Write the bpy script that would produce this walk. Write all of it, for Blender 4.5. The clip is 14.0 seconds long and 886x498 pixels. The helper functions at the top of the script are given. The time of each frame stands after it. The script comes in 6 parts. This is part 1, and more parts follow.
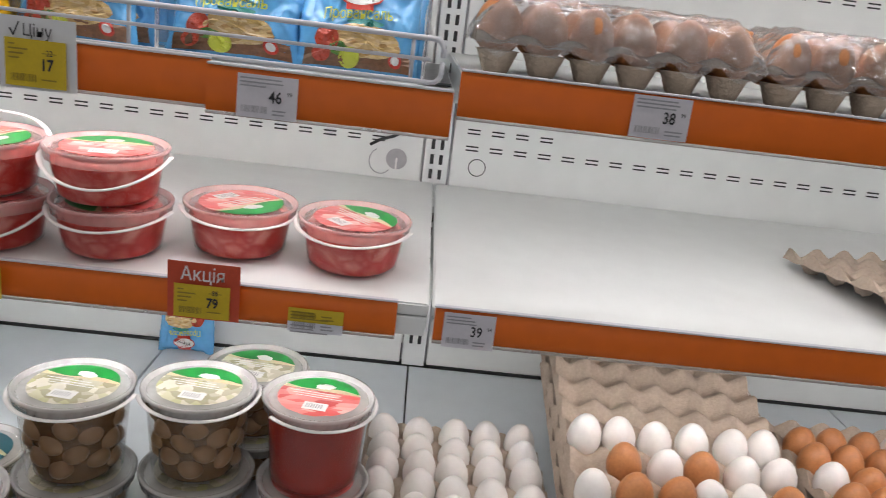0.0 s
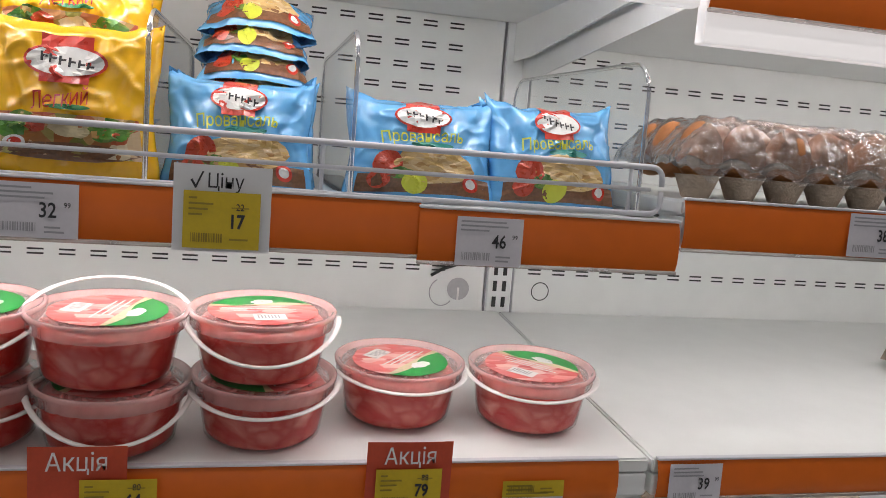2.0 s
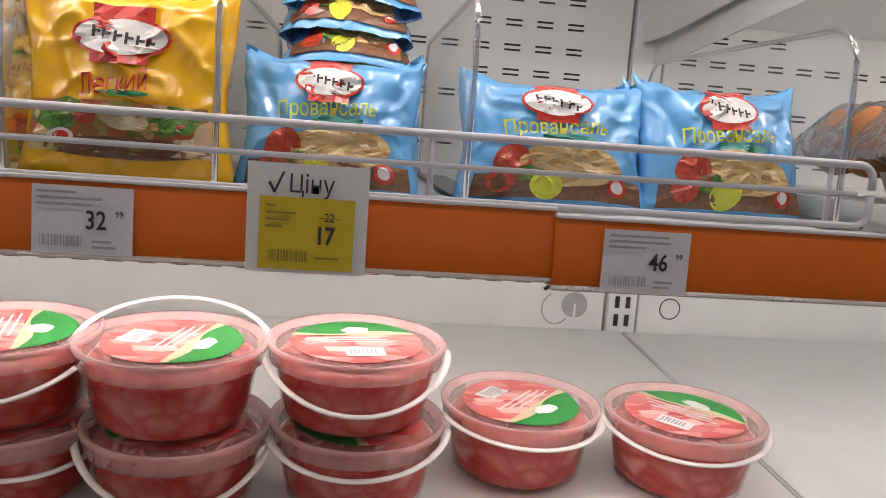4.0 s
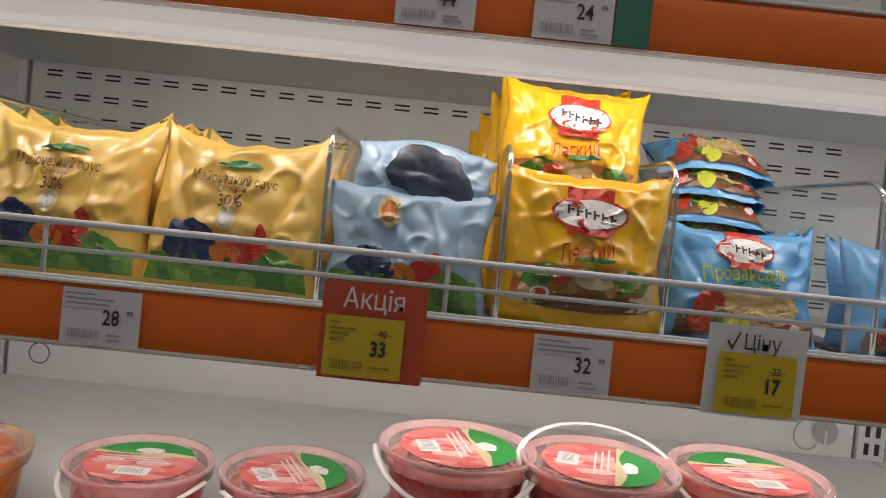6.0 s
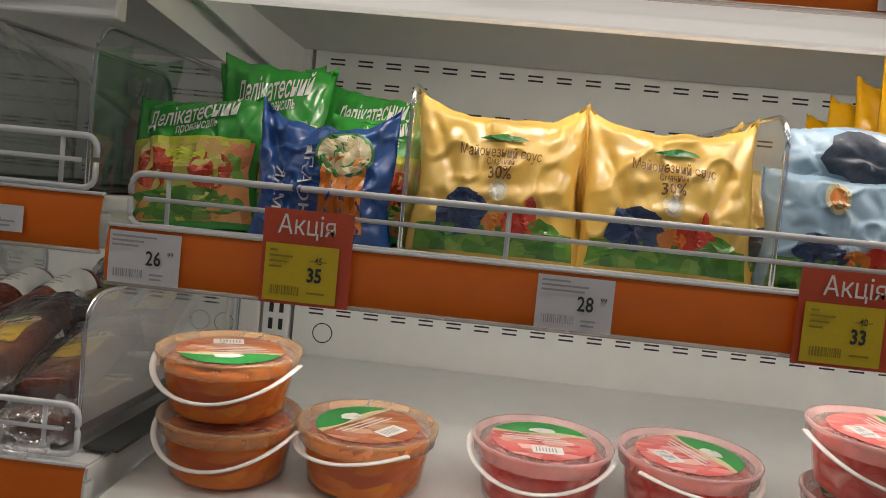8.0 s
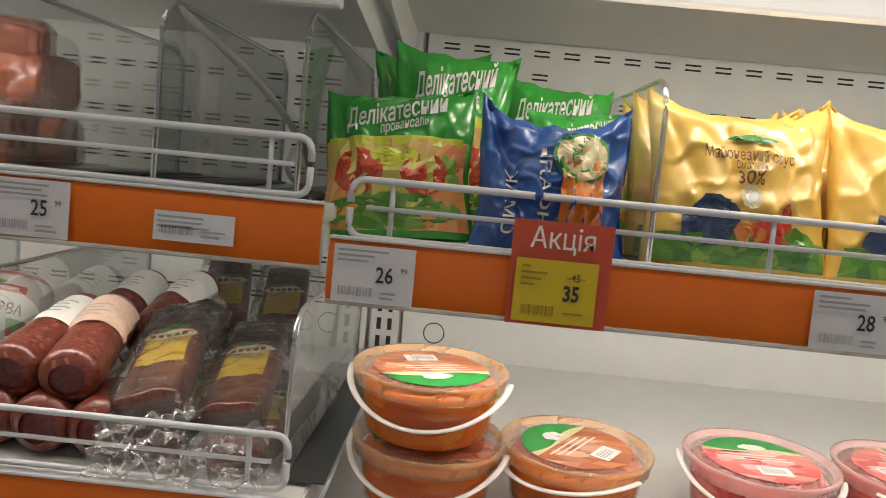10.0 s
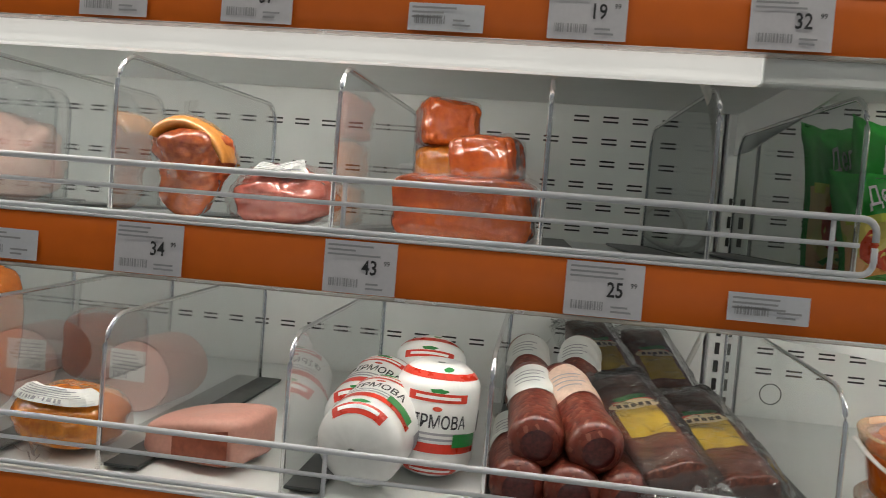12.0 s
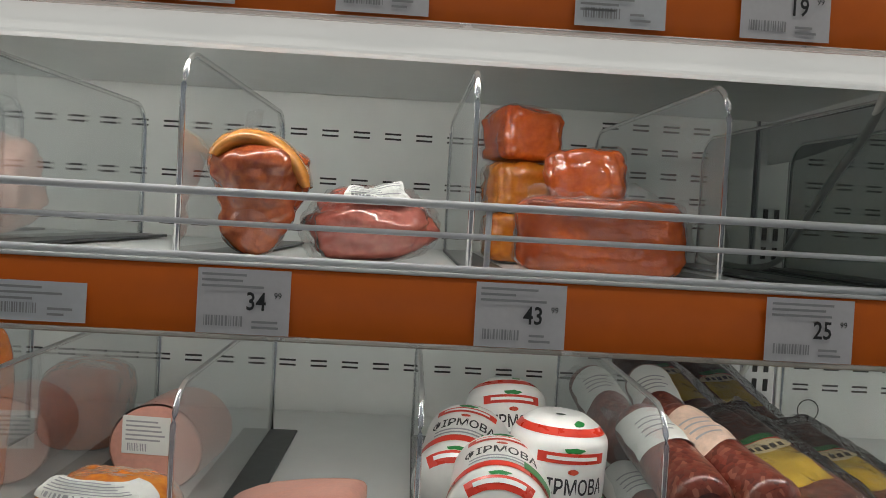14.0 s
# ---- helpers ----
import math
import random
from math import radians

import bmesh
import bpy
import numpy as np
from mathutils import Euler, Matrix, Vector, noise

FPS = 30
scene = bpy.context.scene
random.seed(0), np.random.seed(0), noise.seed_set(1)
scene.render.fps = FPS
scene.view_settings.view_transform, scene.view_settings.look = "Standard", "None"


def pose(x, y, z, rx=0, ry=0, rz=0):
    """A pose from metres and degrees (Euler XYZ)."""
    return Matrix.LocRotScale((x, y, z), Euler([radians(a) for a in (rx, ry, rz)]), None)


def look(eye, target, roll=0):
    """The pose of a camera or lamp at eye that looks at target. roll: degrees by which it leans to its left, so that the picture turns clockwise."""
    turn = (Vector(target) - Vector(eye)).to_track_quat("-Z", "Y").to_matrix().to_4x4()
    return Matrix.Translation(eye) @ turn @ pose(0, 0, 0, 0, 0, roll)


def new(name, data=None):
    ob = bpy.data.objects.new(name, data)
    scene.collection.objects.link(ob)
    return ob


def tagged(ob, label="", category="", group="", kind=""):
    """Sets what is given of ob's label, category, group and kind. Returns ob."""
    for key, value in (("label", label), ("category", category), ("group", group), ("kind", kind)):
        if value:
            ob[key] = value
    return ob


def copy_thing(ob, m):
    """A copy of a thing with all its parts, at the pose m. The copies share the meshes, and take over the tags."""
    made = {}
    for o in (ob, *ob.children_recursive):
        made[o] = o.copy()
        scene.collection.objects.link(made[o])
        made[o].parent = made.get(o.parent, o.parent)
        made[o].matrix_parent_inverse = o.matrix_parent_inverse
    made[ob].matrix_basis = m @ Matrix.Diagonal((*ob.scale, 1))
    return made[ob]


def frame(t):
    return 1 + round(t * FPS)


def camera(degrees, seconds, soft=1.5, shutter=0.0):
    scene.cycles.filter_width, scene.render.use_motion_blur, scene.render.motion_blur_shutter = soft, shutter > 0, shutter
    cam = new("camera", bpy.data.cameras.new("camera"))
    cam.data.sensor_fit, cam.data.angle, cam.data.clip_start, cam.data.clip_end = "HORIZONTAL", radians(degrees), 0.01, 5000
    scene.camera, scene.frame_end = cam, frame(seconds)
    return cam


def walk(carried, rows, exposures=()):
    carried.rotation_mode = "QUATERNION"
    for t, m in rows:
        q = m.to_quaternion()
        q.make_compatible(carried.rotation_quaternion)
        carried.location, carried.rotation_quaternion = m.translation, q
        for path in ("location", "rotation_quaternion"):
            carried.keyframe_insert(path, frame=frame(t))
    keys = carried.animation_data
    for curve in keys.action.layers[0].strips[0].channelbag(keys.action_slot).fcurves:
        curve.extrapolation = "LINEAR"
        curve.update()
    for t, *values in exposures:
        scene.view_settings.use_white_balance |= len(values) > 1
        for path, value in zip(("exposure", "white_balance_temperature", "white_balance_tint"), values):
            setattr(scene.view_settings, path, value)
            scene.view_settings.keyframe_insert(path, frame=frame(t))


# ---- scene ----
cam = camera(59.3, 14.0, soft=0.9, shutter=0.12)
METRES, EYE, TILT, LEAN, TURN = 2.0, 1.35, 0.0, -0.65, -2.5
ROWS = [
    (0.0, 0.0, 0.0, 0.0, 1.76, -16.13, -6.09),
    (0.5, -0.0648, 0.0089, -0.0188, 5.39, -13.8, -5.38),
    (1.0, -0.1155, 0.0277, -0.0177, 1.72, -10.55, -3.64),
    (1.5, -0.1466, 0.0452, -0.011, -4.24, -8.98, -4.35),
    (2.0, -0.1721, 0.0621, -0.0055, -10.39, -7.3, -3.81),
    (4.5, -0.1762, 0.1383, -0.0085, 1.39, -7.9, -3.92),
    (5.0, -0.1967, 0.1312, -0.0071, 5.82, -7.1, -4.57),
    (5.5, -0.2505, 0.1083, 0.003, 5.4, -4.66, -5.07),
    (6.0, -0.3059, 0.0854, 0.0084, 2.38, -1.61, -5.14),
    (6.5, -0.3515, 0.0642, 0.006, 2.7, -2.74, -5.27),
    (7.0, -0.3921, 0.0539, -0.0014, 8.15, -2.47, -5.62),
    (9.5, -0.5342, 0.0928, -0.0004, 3.93, -5.58, -4.08),
    (10.0, -0.565, 0.0855, 0.0021, 4.38, -5.16, -4.81),
    (10.5, -0.6152, 0.0755, 0.004, 7.83, -3.9, -6.1),
    (11.0, -0.668, 0.0615, 0.0083, 7.55, -1.68, -5.51),
    (11.5, -0.7035, 0.0474, 0.0097, 8.26, -0.96, -4.69),
    (12.0, -0.7435, 0.0533, 0.0042, 9.82, -2.65, -3.97),
    (12.5, -0.7979, 0.0712, 0.0081, 9.44, -4.31, -1.51),
    (13.0, -0.8256, 0.0918, 0.0033, 7.2, -3.46, -2.45),
    (13.5, -0.8385, 0.104, 0.006, 3.14, -2.85, -2.23),
    (14.0, -0.8503, 0.0996, 0.0089, 0.31, -1.87, -2.55),
]
EXPOSURES = [(0, 0.3, 6350, 17), (1.0, 0.25, 6450, 19), (2.0, 0.15, 6500, 18), (4.5, 0.15, 6850, 23), (5.5, -0.18, 6850, 20), (6.5, -0.57, 6850, 16), (7.2, -0.52, 6900, 14), (9.5, 0.33, 7200, 14), (10.5, 0.33, 7100, 12), (12.0, 0.10, 6700, 9), (14.0, -0.25, 6500, 8)]
walk(cam, [(t, pose(0, 0, EYE, TILT, LEAN, TURN) @ pose(METRES * x, METRES * y, METRES * z, 90 + pitch, roll, yaw)) for t, x, y, z, yaw, pitch, roll in ROWS],
     exposures=EXPOSURES)


# ---------------------------------------------------------------- light
world = bpy.data.worlds.new("store_ambient")
world.use_nodes = True
world.node_tree.nodes["Background"].inputs[0].default_value = (0.75, 0.87, 1.0, 1)
world.node_tree.nodes["Background"].inputs[1].default_value = 0.02
scene.world = world


def area_lamp(name, eye, target, sx, sy, watts, colour):
    data = bpy.data.lights.new(name, "AREA")
    data.shape, data.size, data.size_y, data.energy, data.color = "RECTANGLE", sx, sy, watts, colour
    ob = new(name, data)
    ob.matrix_world = look(eye, target)
    return ob


LAMP_COLOUR = (1.0, 0.97, 0.90)
LAMP_ROWS = (-1.9, -3.7, -5.5, -7.3)
ROW_WATTS, WINDOW_WATTS, LED_WATTS, CANOPY_WATTS = 2.4, 1.8, 1.0, 3.2


# ---------------------------------------------------------------- materials
def node(nt, kind, **inputs):
    n = nt.nodes.new(kind)
    for k, v in inputs.items():
        n.inputs[k.replace("_", " ")].default_value = v
    return n


def mat(name, colour, rough=0.5, metal=0.0, vary=0.06, scale=30.0, bump=0.0, bump_scale=200.0, bump_depth=0.002, coat=0.0, stain=None, spec=0.5, sss=0.0):
    """A painted, printed or metal surface: colour mottled at two scales, uneven gloss, fine relief."""
    m = bpy.data.materials.new(name)
    m.use_nodes = True
    nt = m.node_tree
    p = nt.nodes["Principled BSDF"]
    p.inputs["Metallic"].default_value = metal
    p.inputs["Specular IOR Level"].default_value = spec
    p.inputs["Coat Weight"].default_value = coat
    p.inputs["Coat Roughness"].default_value = 0.12
    if sss:
        p.inputs["Subsurface Weight"].default_value = sss
        p.inputs["Subsurface Radius"].default_value = (0.01, 0.004, 0.003)
    co = node(nt, "ShaderNodeTexCoord").outputs["Object"]
    big = node(nt, "ShaderNodeTexNoise", Scale=scale * 0.25, Detail=3.0)
    fine = node(nt, "ShaderNodeTexNoise", Scale=scale * 4, Detail=4.0)
    nt.links.new(co, big.inputs["Vector"])
    nt.links.new(co, fine.inputs["Vector"])
    add = node(nt, "ShaderNodeMath")
    add.operation = "ADD"
    nt.links.new(big.outputs[0], add.inputs[0])
    nt.links.new(fine.outputs[0], add.inputs[1])
    ramp = nt.nodes.new("ShaderNodeValToRGB")
    ramp.color_ramp.elements[0].position, ramp.color_ramp.elements[1].position = 0.35, 0.68
    half = node(nt, "ShaderNodeMath")
    half.operation = "MULTIPLY"
    half.inputs[1].default_value = 0.5
    nt.links.new(add.outputs[0], half.inputs[0])
    nt.links.new(half.outputs[0], ramp.inputs[0])
    other = stain or [c * (1 - 2 * vary) for c in colour]
    ramp.color_ramp.elements[0].color = (*other, 1)
    ramp.color_ramp.elements[1].color = (*[min(1, c * (1 + vary)) for c in colour], 1)
    nt.links.new(ramp.outputs[0], p.inputs["Base Color"])
    mr = node(nt, "ShaderNodeMapRange")
    mr.inputs["To Min"].default_value, mr.inputs["To Max"].default_value = max(0.02, rough * 0.8), min(1, rough * 1.25)
    nt.links.new(fine.outputs[0], mr.inputs["Value"])
    nt.links.new(mr.outputs[0], p.inputs["Roughness"])
    if bump:
        bn = node(nt, "ShaderNodeTexNoise", Scale=bump_scale, Detail=4.0)
        nt.links.new(co, bn.inputs["Vector"])
        b = node(nt, "ShaderNodeBump", Strength=bump, Distance=bump_depth)
        nt.links.new(bn.outputs[0], b.inputs["Height"])
        nt.links.new(b.outputs[0], p.inputs["Normal"])
        if coat >= 0.5:
            p.inputs["Coat Roughness"].default_value = 0.05
            wn = node(nt, "ShaderNodeTexNoise", Scale=20.0, Detail=2.0, Distortion=1.4)
            wn.noise_type = "RIDGED_MULTIFRACTAL"
            nt.links.new(co, wn.inputs["Vector"])
            wb = node(nt, "ShaderNodeBump", Strength=0.5, Distance=0.005)
            nt.links.new(wn.outputs[0], wb.inputs["Height"])
            nt.links.new(b.outputs[0], wb.inputs["Normal"])
            nt.links.new(wb.outputs[0], p.inputs["Coat Normal"])
            wb2 = node(nt, "ShaderNodeBump", Strength=0.12, Distance=0.005)
            nt.links.new(wn.outputs[0], wb2.inputs["Height"])
            nt.links.new(b.outputs[0], wb2.inputs["Normal"])
            nt.links.new(wb2.outputs[0], p.inputs["Normal"])
    return m


def cells(name, colours, scale, rough=0.3, bump=0.5, stretch=(1, 1, 1), coat=0.0, dist=0.004, sss=0.0, juice=None):
    """Chopped or marbled matter: cells of several colours with relief between them."""
    m = bpy.data.materials.new(name)
    m.use_nodes = True
    nt = m.node_tree
    p = nt.nodes["Principled BSDF"]
    p.inputs["Roughness"].default_value = rough
    p.inputs["Coat Weight"].default_value = coat
    p.inputs["Coat Roughness"].default_value = 0.1
    if sss:
        p.inputs["Subsurface Weight"].default_value = sss
        p.inputs["Subsurface Radius"].default_value = (0.01, 0.004, 0.003)
    co = node(nt, "ShaderNodeTexCoord").outputs["Object"]
    mp = node(nt, "ShaderNodeMapping")
    mp.inputs["Scale"].default_value = stretch
    nt.links.new(co, mp.inputs["Vector"])
    wob = node(nt, "ShaderNodeTexNoise", Scale=scale * 0.8, Detail=2.0)
    nt.links.new(mp.outputs[0], wob.inputs["Vector"])
    mix = node(nt, "ShaderNodeMix")
    mix.data_type = "VECTOR"
    mix.inputs[0].default_value = (0.035 if juice else 0.012) * 30 / scale
    nt.links.new(mp.outputs[0], mix.inputs[4])
    nt.links.new(wob.outputs["Color"], mix.inputs[5])
    vo = node(nt, "ShaderNodeTexVoronoi", Scale=scale)
    nt.links.new(mix.outputs[1], vo.inputs["Vector"])
    sep = node(nt, "ShaderNodeSeparateColor")
    nt.links.new(vo.outputs["Color"], sep.inputs[0])
    ramp = nt.nodes.new("ShaderNodeValToRGB")
    els = ramp.color_ramp.elements
    while len(els) < len(colours):
        els.new(0.5)
    for i, c in enumerate(colours):
        els[i].position = i / max(1, len(colours) - 1)
        els[i].color = (*c, 1)
    nt.links.new(sep.outputs[0], ramp.inputs[0])
    if juice:
        edge = node(nt, "ShaderNodeTexVoronoi", Scale=scale)
        edge.feature = "DISTANCE_TO_EDGE"
        nt.links.new(mix.outputs[1], edge.inputs["Vector"])
        soft = node(nt, "ShaderNodeTexNoise", Scale=scale * 0.7, Detail=4.0)
        nt.links.new(mp.outputs[0], soft.inputs["Vector"])
        deep = node(nt, "ShaderNodeMath")
        deep.operation = "MULTIPLY_ADD"
        deep.inputs[1].default_value, deep.inputs[2].default_value = -0.55, 0.36
        nt.links.new(soft.outputs[0], deep.inputs[0])
        far = node(nt, "ShaderNodeMath")
        nt.links.new(edge.outputs["Distance"], far.inputs[0])
        nt.links.new(deep.outputs[0], far.inputs[1])
        mr = node(nt, "ShaderNodeMapRange")
        mr.inputs["From Min"].default_value, mr.inputs["From Max"].default_value = 0.0, 0.42
        mr.inputs["To Min"].default_value, mr.inputs["To Max"].default_value = 1.0, 0.0
        nt.links.new(far.outputs[0], mr.inputs["Value"])
        mc = node(nt, "ShaderNodeMix")
        mc.data_type = "RGBA"
        mc.inputs[7].default_value = (*juice, 1)
        nt.links.new(mr.outputs[0], mc.inputs[0])
        nt.links.new(ramp.outputs[0], mc.inputs[6])
        nt.links.new(mc.outputs[2], p.inputs["Base Color"])
    else:
        nt.links.new(ramp.outputs[0], p.inputs["Base Color"])
    if bump:
        b = node(nt, "ShaderNodeBump", Strength=bump, Distance=dist)
        b.invert = True
        nt.links.new(vo.outputs["Distance"], b.inputs["Height"])
        nt.links.new(b.outputs[0], p.inputs["Normal"])
    return m


def film(name, colour=(1, 1, 1), haze=0.06, rough=0.08, bump=0.0, bump_scale=60.0, tint=None, gloss=1.0):
    """Thin clear plastic: see-through and tinted, a little haze, and a glossy face."""
    m = bpy.data.materials.new(name)
    m.use_nodes = True
    nt = m.node_tree
    nt.nodes.remove(nt.nodes["Principled BSDF"])
    tr = node(nt, "ShaderNodeBsdfTransparent", Color=(*(tint or (0.97, 0.97, 0.97)), 1))
    di = node(nt, "ShaderNodeBsdfDiffuse", Color=(*colour, 1))
    gl = node(nt, "ShaderNodeBsdfGlossy", Roughness=rough)
    co = node(nt, "ShaderNodeTexCoord").outputs["Object"]
    dust = node(nt, "ShaderNodeTexNoise", Scale=40.0, Detail=5.0)
    nt.links.new(co, dust.inputs["Vector"])
    mr = node(nt, "ShaderNodeMapRange")
    mr.inputs["To Min"].default_value, mr.inputs["To Max"].default_value = haze * 0.7, min(1, haze * 1.3)
    nt.links.new(dust.outputs[0], mr.inputs["Value"])
    m1, m2 = node(nt, "ShaderNodeMixShader"), node(nt, "ShaderNodeMixShader")
    nt.links.new(mr.outputs[0], m1.inputs[0])
    nt.links.new(tr.outputs[0], m1.inputs[1])
    nt.links.new(di.outputs[0], m1.inputs[2])
    fr = node(nt, "ShaderNodeFresnel", IOR=1.45)
    weak = node(nt, "ShaderNodeMath")
    weak.operation = "MULTIPLY"
    weak.inputs[1].default_value = gloss
    nt.links.new(fr.outputs[0], weak.inputs[0])
    nt.links.new(weak.outputs[0], m2.inputs[0])
    nt.links.new(m1.outputs[0], m2.inputs[1])
    nt.links.new(gl.outputs[0], m2.inputs[2])
    nt.links.new(m2.outputs[0], nt.nodes["Material Output"].inputs["Surface"])
    if bump:
        bn = node(nt, "ShaderNodeTexNoise", Scale=bump_scale, Detail=3.0)
        nt.links.new(co, bn.inputs["Vector"])
        b = node(nt, "ShaderNodeBump", Strength=bump, Distance=0.01)
        nt.links.new(bn.outputs[0], b.inputs["Height"])
        nt.links.new(b.outputs[0], gl.inputs["Normal"])
        nt.links.new(b.outputs[0], fr.inputs["Normal"])
    return m


def glow(name, colour, strength):
    m = bpy.data.materials.new(name)
    m.use_nodes = True
    p = m.node_tree.nodes["Principled BSDF"]
    p.inputs["Emission Color"].default_value = (*colour, 1)
    p.inputs["Emission Strength"].default_value = strength
    return m


STEEL = mat("white_painted_steel", (0.80, 0.82, 0.81), 0.38, vary=0.025, scale=6, bump=0.04, bump_scale=900)
PANEL = mat("white_back_sheet", (0.78, 0.80, 0.78), 0.45, vary=0.03, scale=5, bump=0.03, bump_scale=700)
DECK = mat("pale_grey_deck_sheet", (0.66, 0.71, 0.74), 0.35, vary=0.03, scale=5, bump=0.04, bump_scale=800)
DARK = mat("dark_slot", (0.03, 0.03, 0.03), 0.7)
WIRE = mat("white_coated_wire", (0.62, 0.63, 0.67), 0.35, vary=0.03)
ORANGE = mat("orange_price_strip", (0.72, 0.145, 0.008), 0.42, vary=0.04, scale=12, coat=0.08, spec=0.3)
STRIP_CLEAR = film("clear_strip_edge", (0.8, 0.7, 0.62), 0.35, 0.15)
TAG = mat("white_tag_paper", (0.66, 0.64, 0.68), 0.55, vary=0.03, scale=60)
TAG_BLANK = mat("curled_tag_paper", (0.66, 0.67, 0.72), 0.5, vary=0.03, scale=60)
YELLOW_TAG = mat("yellow_tag_paper", (0.60, 0.43, 0.01), 0.5, vary=0.04, scale=60)
RED_CARD = mat("red_promotion_card", (0.56, 0.070, 0.025), 0.45, vary=0.05, scale=60)
WHITE_CARD = mat("white_card", (0.70, 0.71, 0.72), 0.45, vary=0.02)
INK = mat("black_ink", (0.03, 0.03, 0.035), 0.6)
GREY_INK = mat("grey_print", (0.35, 0.35, 0.37), 0.6)
DULL_INK = mat("brown_print_on_yellow", (0.30, 0.22, 0.02), 0.6)
WHITE_INK = mat("white_ink", (0.82, 0.80, 0.78), 0.5)
GREEN_CARD = mat("green_card", (0.02, 0.17, 0.10), 0.45)
ACRYLIC = film("clear_acrylic", (0.75, 0.80, 0.82), 0.12, 0.05, tint=(0.90, 0.93, 0.93), gloss=0.45)
# clear acrylic with the dim bay end's shade put into its tint
ACRYLIC_SMOKED = film("shade_tinted_acrylic", (0.26, 0.28, 0.28), 0.10, 0.06, tint=(0.52, 0.55, 0.55), gloss=0.3)
ACRYLIC_EDGE = film("acrylic_edge", (0.62, 0.65, 0.72), 0.25, 0.12, tint=(0.72, 0.75, 0.80))
RUBBER = mat("black_base_rail", (0.04, 0.045, 0.045), 0.35, vary=0.1, scale=20)
GREY_PLASTIC = mat("grey_plastic", (0.42, 0.42, 0.43), 0.4)
FLOOR = mat("store_floor_tile", (0.55, 0.53, 0.50), 0.25, vary=0.05, scale=3)
WALL = mat("store_wall_paint", (0.70, 0.69, 0.66), 0.7, vary=0.04, scale=2, bump=0.1)
CEIL = mat("ceiling_board", (0.75, 0.75, 0.73), 0.8, vary=0.03, scale=4, bump=0.15, bump_scale=120)
# glow of the added window that fills the shelves from the front
DAYLIGHT = glow("window_fill_pane", (0.86, 0.95, 1.0), 0.6)
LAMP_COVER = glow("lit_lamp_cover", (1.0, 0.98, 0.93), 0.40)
LED_FACE = glow("light_strip", (1.0, 0.97, 0.92), 3.0)
LAMP_FACE = glow("lamp_diffuser", LAMP_COLOUR, 3.0)


# ---------------------------------------------------------------- building tools
def part(name, bm, material, parent=None, label="", smooth=False):
    me = bpy.data.meshes.new(name)
    bm.to_mesh(me)
    bm.free()
    me.materials.append(material)
    if smooth:
        me.polygons.foreach_set("use_smooth", [True] * len(me.polygons))
    ob = new(name, me)
    if parent is not None:
        ob.parent = parent
    if label:
        ob["label"] = label
    if name in MANY:
        ob["kind"] = "stuff"
    return ob


MANY = {"small_print", "barcode", "sticker_print", "label_print", "badge_mark", "shreds", "mushrooms", "knockout_ring"}


def thing(name, m, label, category, group="", kind=""):
    ob = new(name)
    ob.empty_display_size = 0.02
    ob.matrix_world = m
    return tagged(ob, label, category, group, kind)


def box(x0, x1, y0, y1, z0, z1, bevel=0.0, bm=None):
    own = bm is None
    bm = bm or bmesh.new()
    vs = [bm.verts.new((x, y, z)) for x in (x0, x1) for y in (y0, y1) for z in (z0, z1)]
    fs = [bm.faces.new([vs[i] for i in f]) for f in ((0, 1, 3, 2), (4, 6, 7, 5), (0, 4, 5, 1), (2, 3, 7, 6), (0, 2, 6, 4), (1, 5, 7, 3))]
    if bevel and own:
        bmesh.ops.bevel(bm, geom=list(bm.edges), offset=bevel, segments=2, profile=0.5, affect="EDGES")
    return bm


def tube(pts, r, n=8, bm=None, flat=1.0):
    """A round or flattened bar along a line of points."""
    bm = bm or bmesh.new()
    pts = [Vector(p) for p in pts]
    rings = []
    up = Vector((0, 0, 1))
    for i, p in enumerate(pts):
        d = (pts[min(i + 1, len(pts) - 1)] - pts[max(i - 1, 0)]).normalized()
        s = d.cross(up if abs(d.z) < 0.95 else Vector((0, 1, 0))).normalized()
        q = s.cross(d)
        rings.append([bm.verts.new(p + (s * math.cos(2 * math.pi * k / n) * r + q * math.sin(2 * math.pi * k / n) * r * flat)) for k in range(n)])
    for a, b in zip(rings, rings[1:]):
        for k in range(n):
            bm.faces.new((a[k], a[(k + 1) % n], b[(k + 1) % n], b[k]))
    bm.faces.new(rings[0][::-1])
    bm.faces.new(rings[-1])
    return bm


def lathe(profile, n=40, bm=None):
    """A turned body from (radius, height) pairs; ends with radius 0 close it."""
    bm = bm or bmesh.new()
    rings = []
    for r, z in profile:
        if r < 1e-6:
            rings.append([bm.verts.new((0, 0, z))])
        else:
            rings.append([bm.verts.new((r * math.cos(2 * math.pi * k / n), r * math.sin(2 * math.pi * k / n), z)) for k in range(n)])
    for a, b in zip(rings, rings[1:]):
        for k in range(n):
            k2 = (k + 1) % n
            if len(a) == 1:
                bm.faces.new((a[0], b[k2], b[k]))
            elif len(b) == 1:
                bm.faces.new((a[k], a[k2], b[0]))
            else:
                bm.faces.new((a[k], a[k2], b[k2], b[k]))
    return bm


def sheet(fn, nu, nv, bm=None, closed=False):
    """A grid of fn(u, v), u and v from 0 to 1."""
    bm = bm or bmesh.new()
    g = [[bm.verts.new(fn(i / nu, j / nv)) for j in range(nv + 1)] for i in range(nu if closed else nu + 1)]
    for i in range(nu):
        for j in range(nv):
            a, b = g[i], g[(i + 1) % len(g)]
            bm.faces.new((a[j], b[j], b[j + 1], a[j + 1]))
    return bm


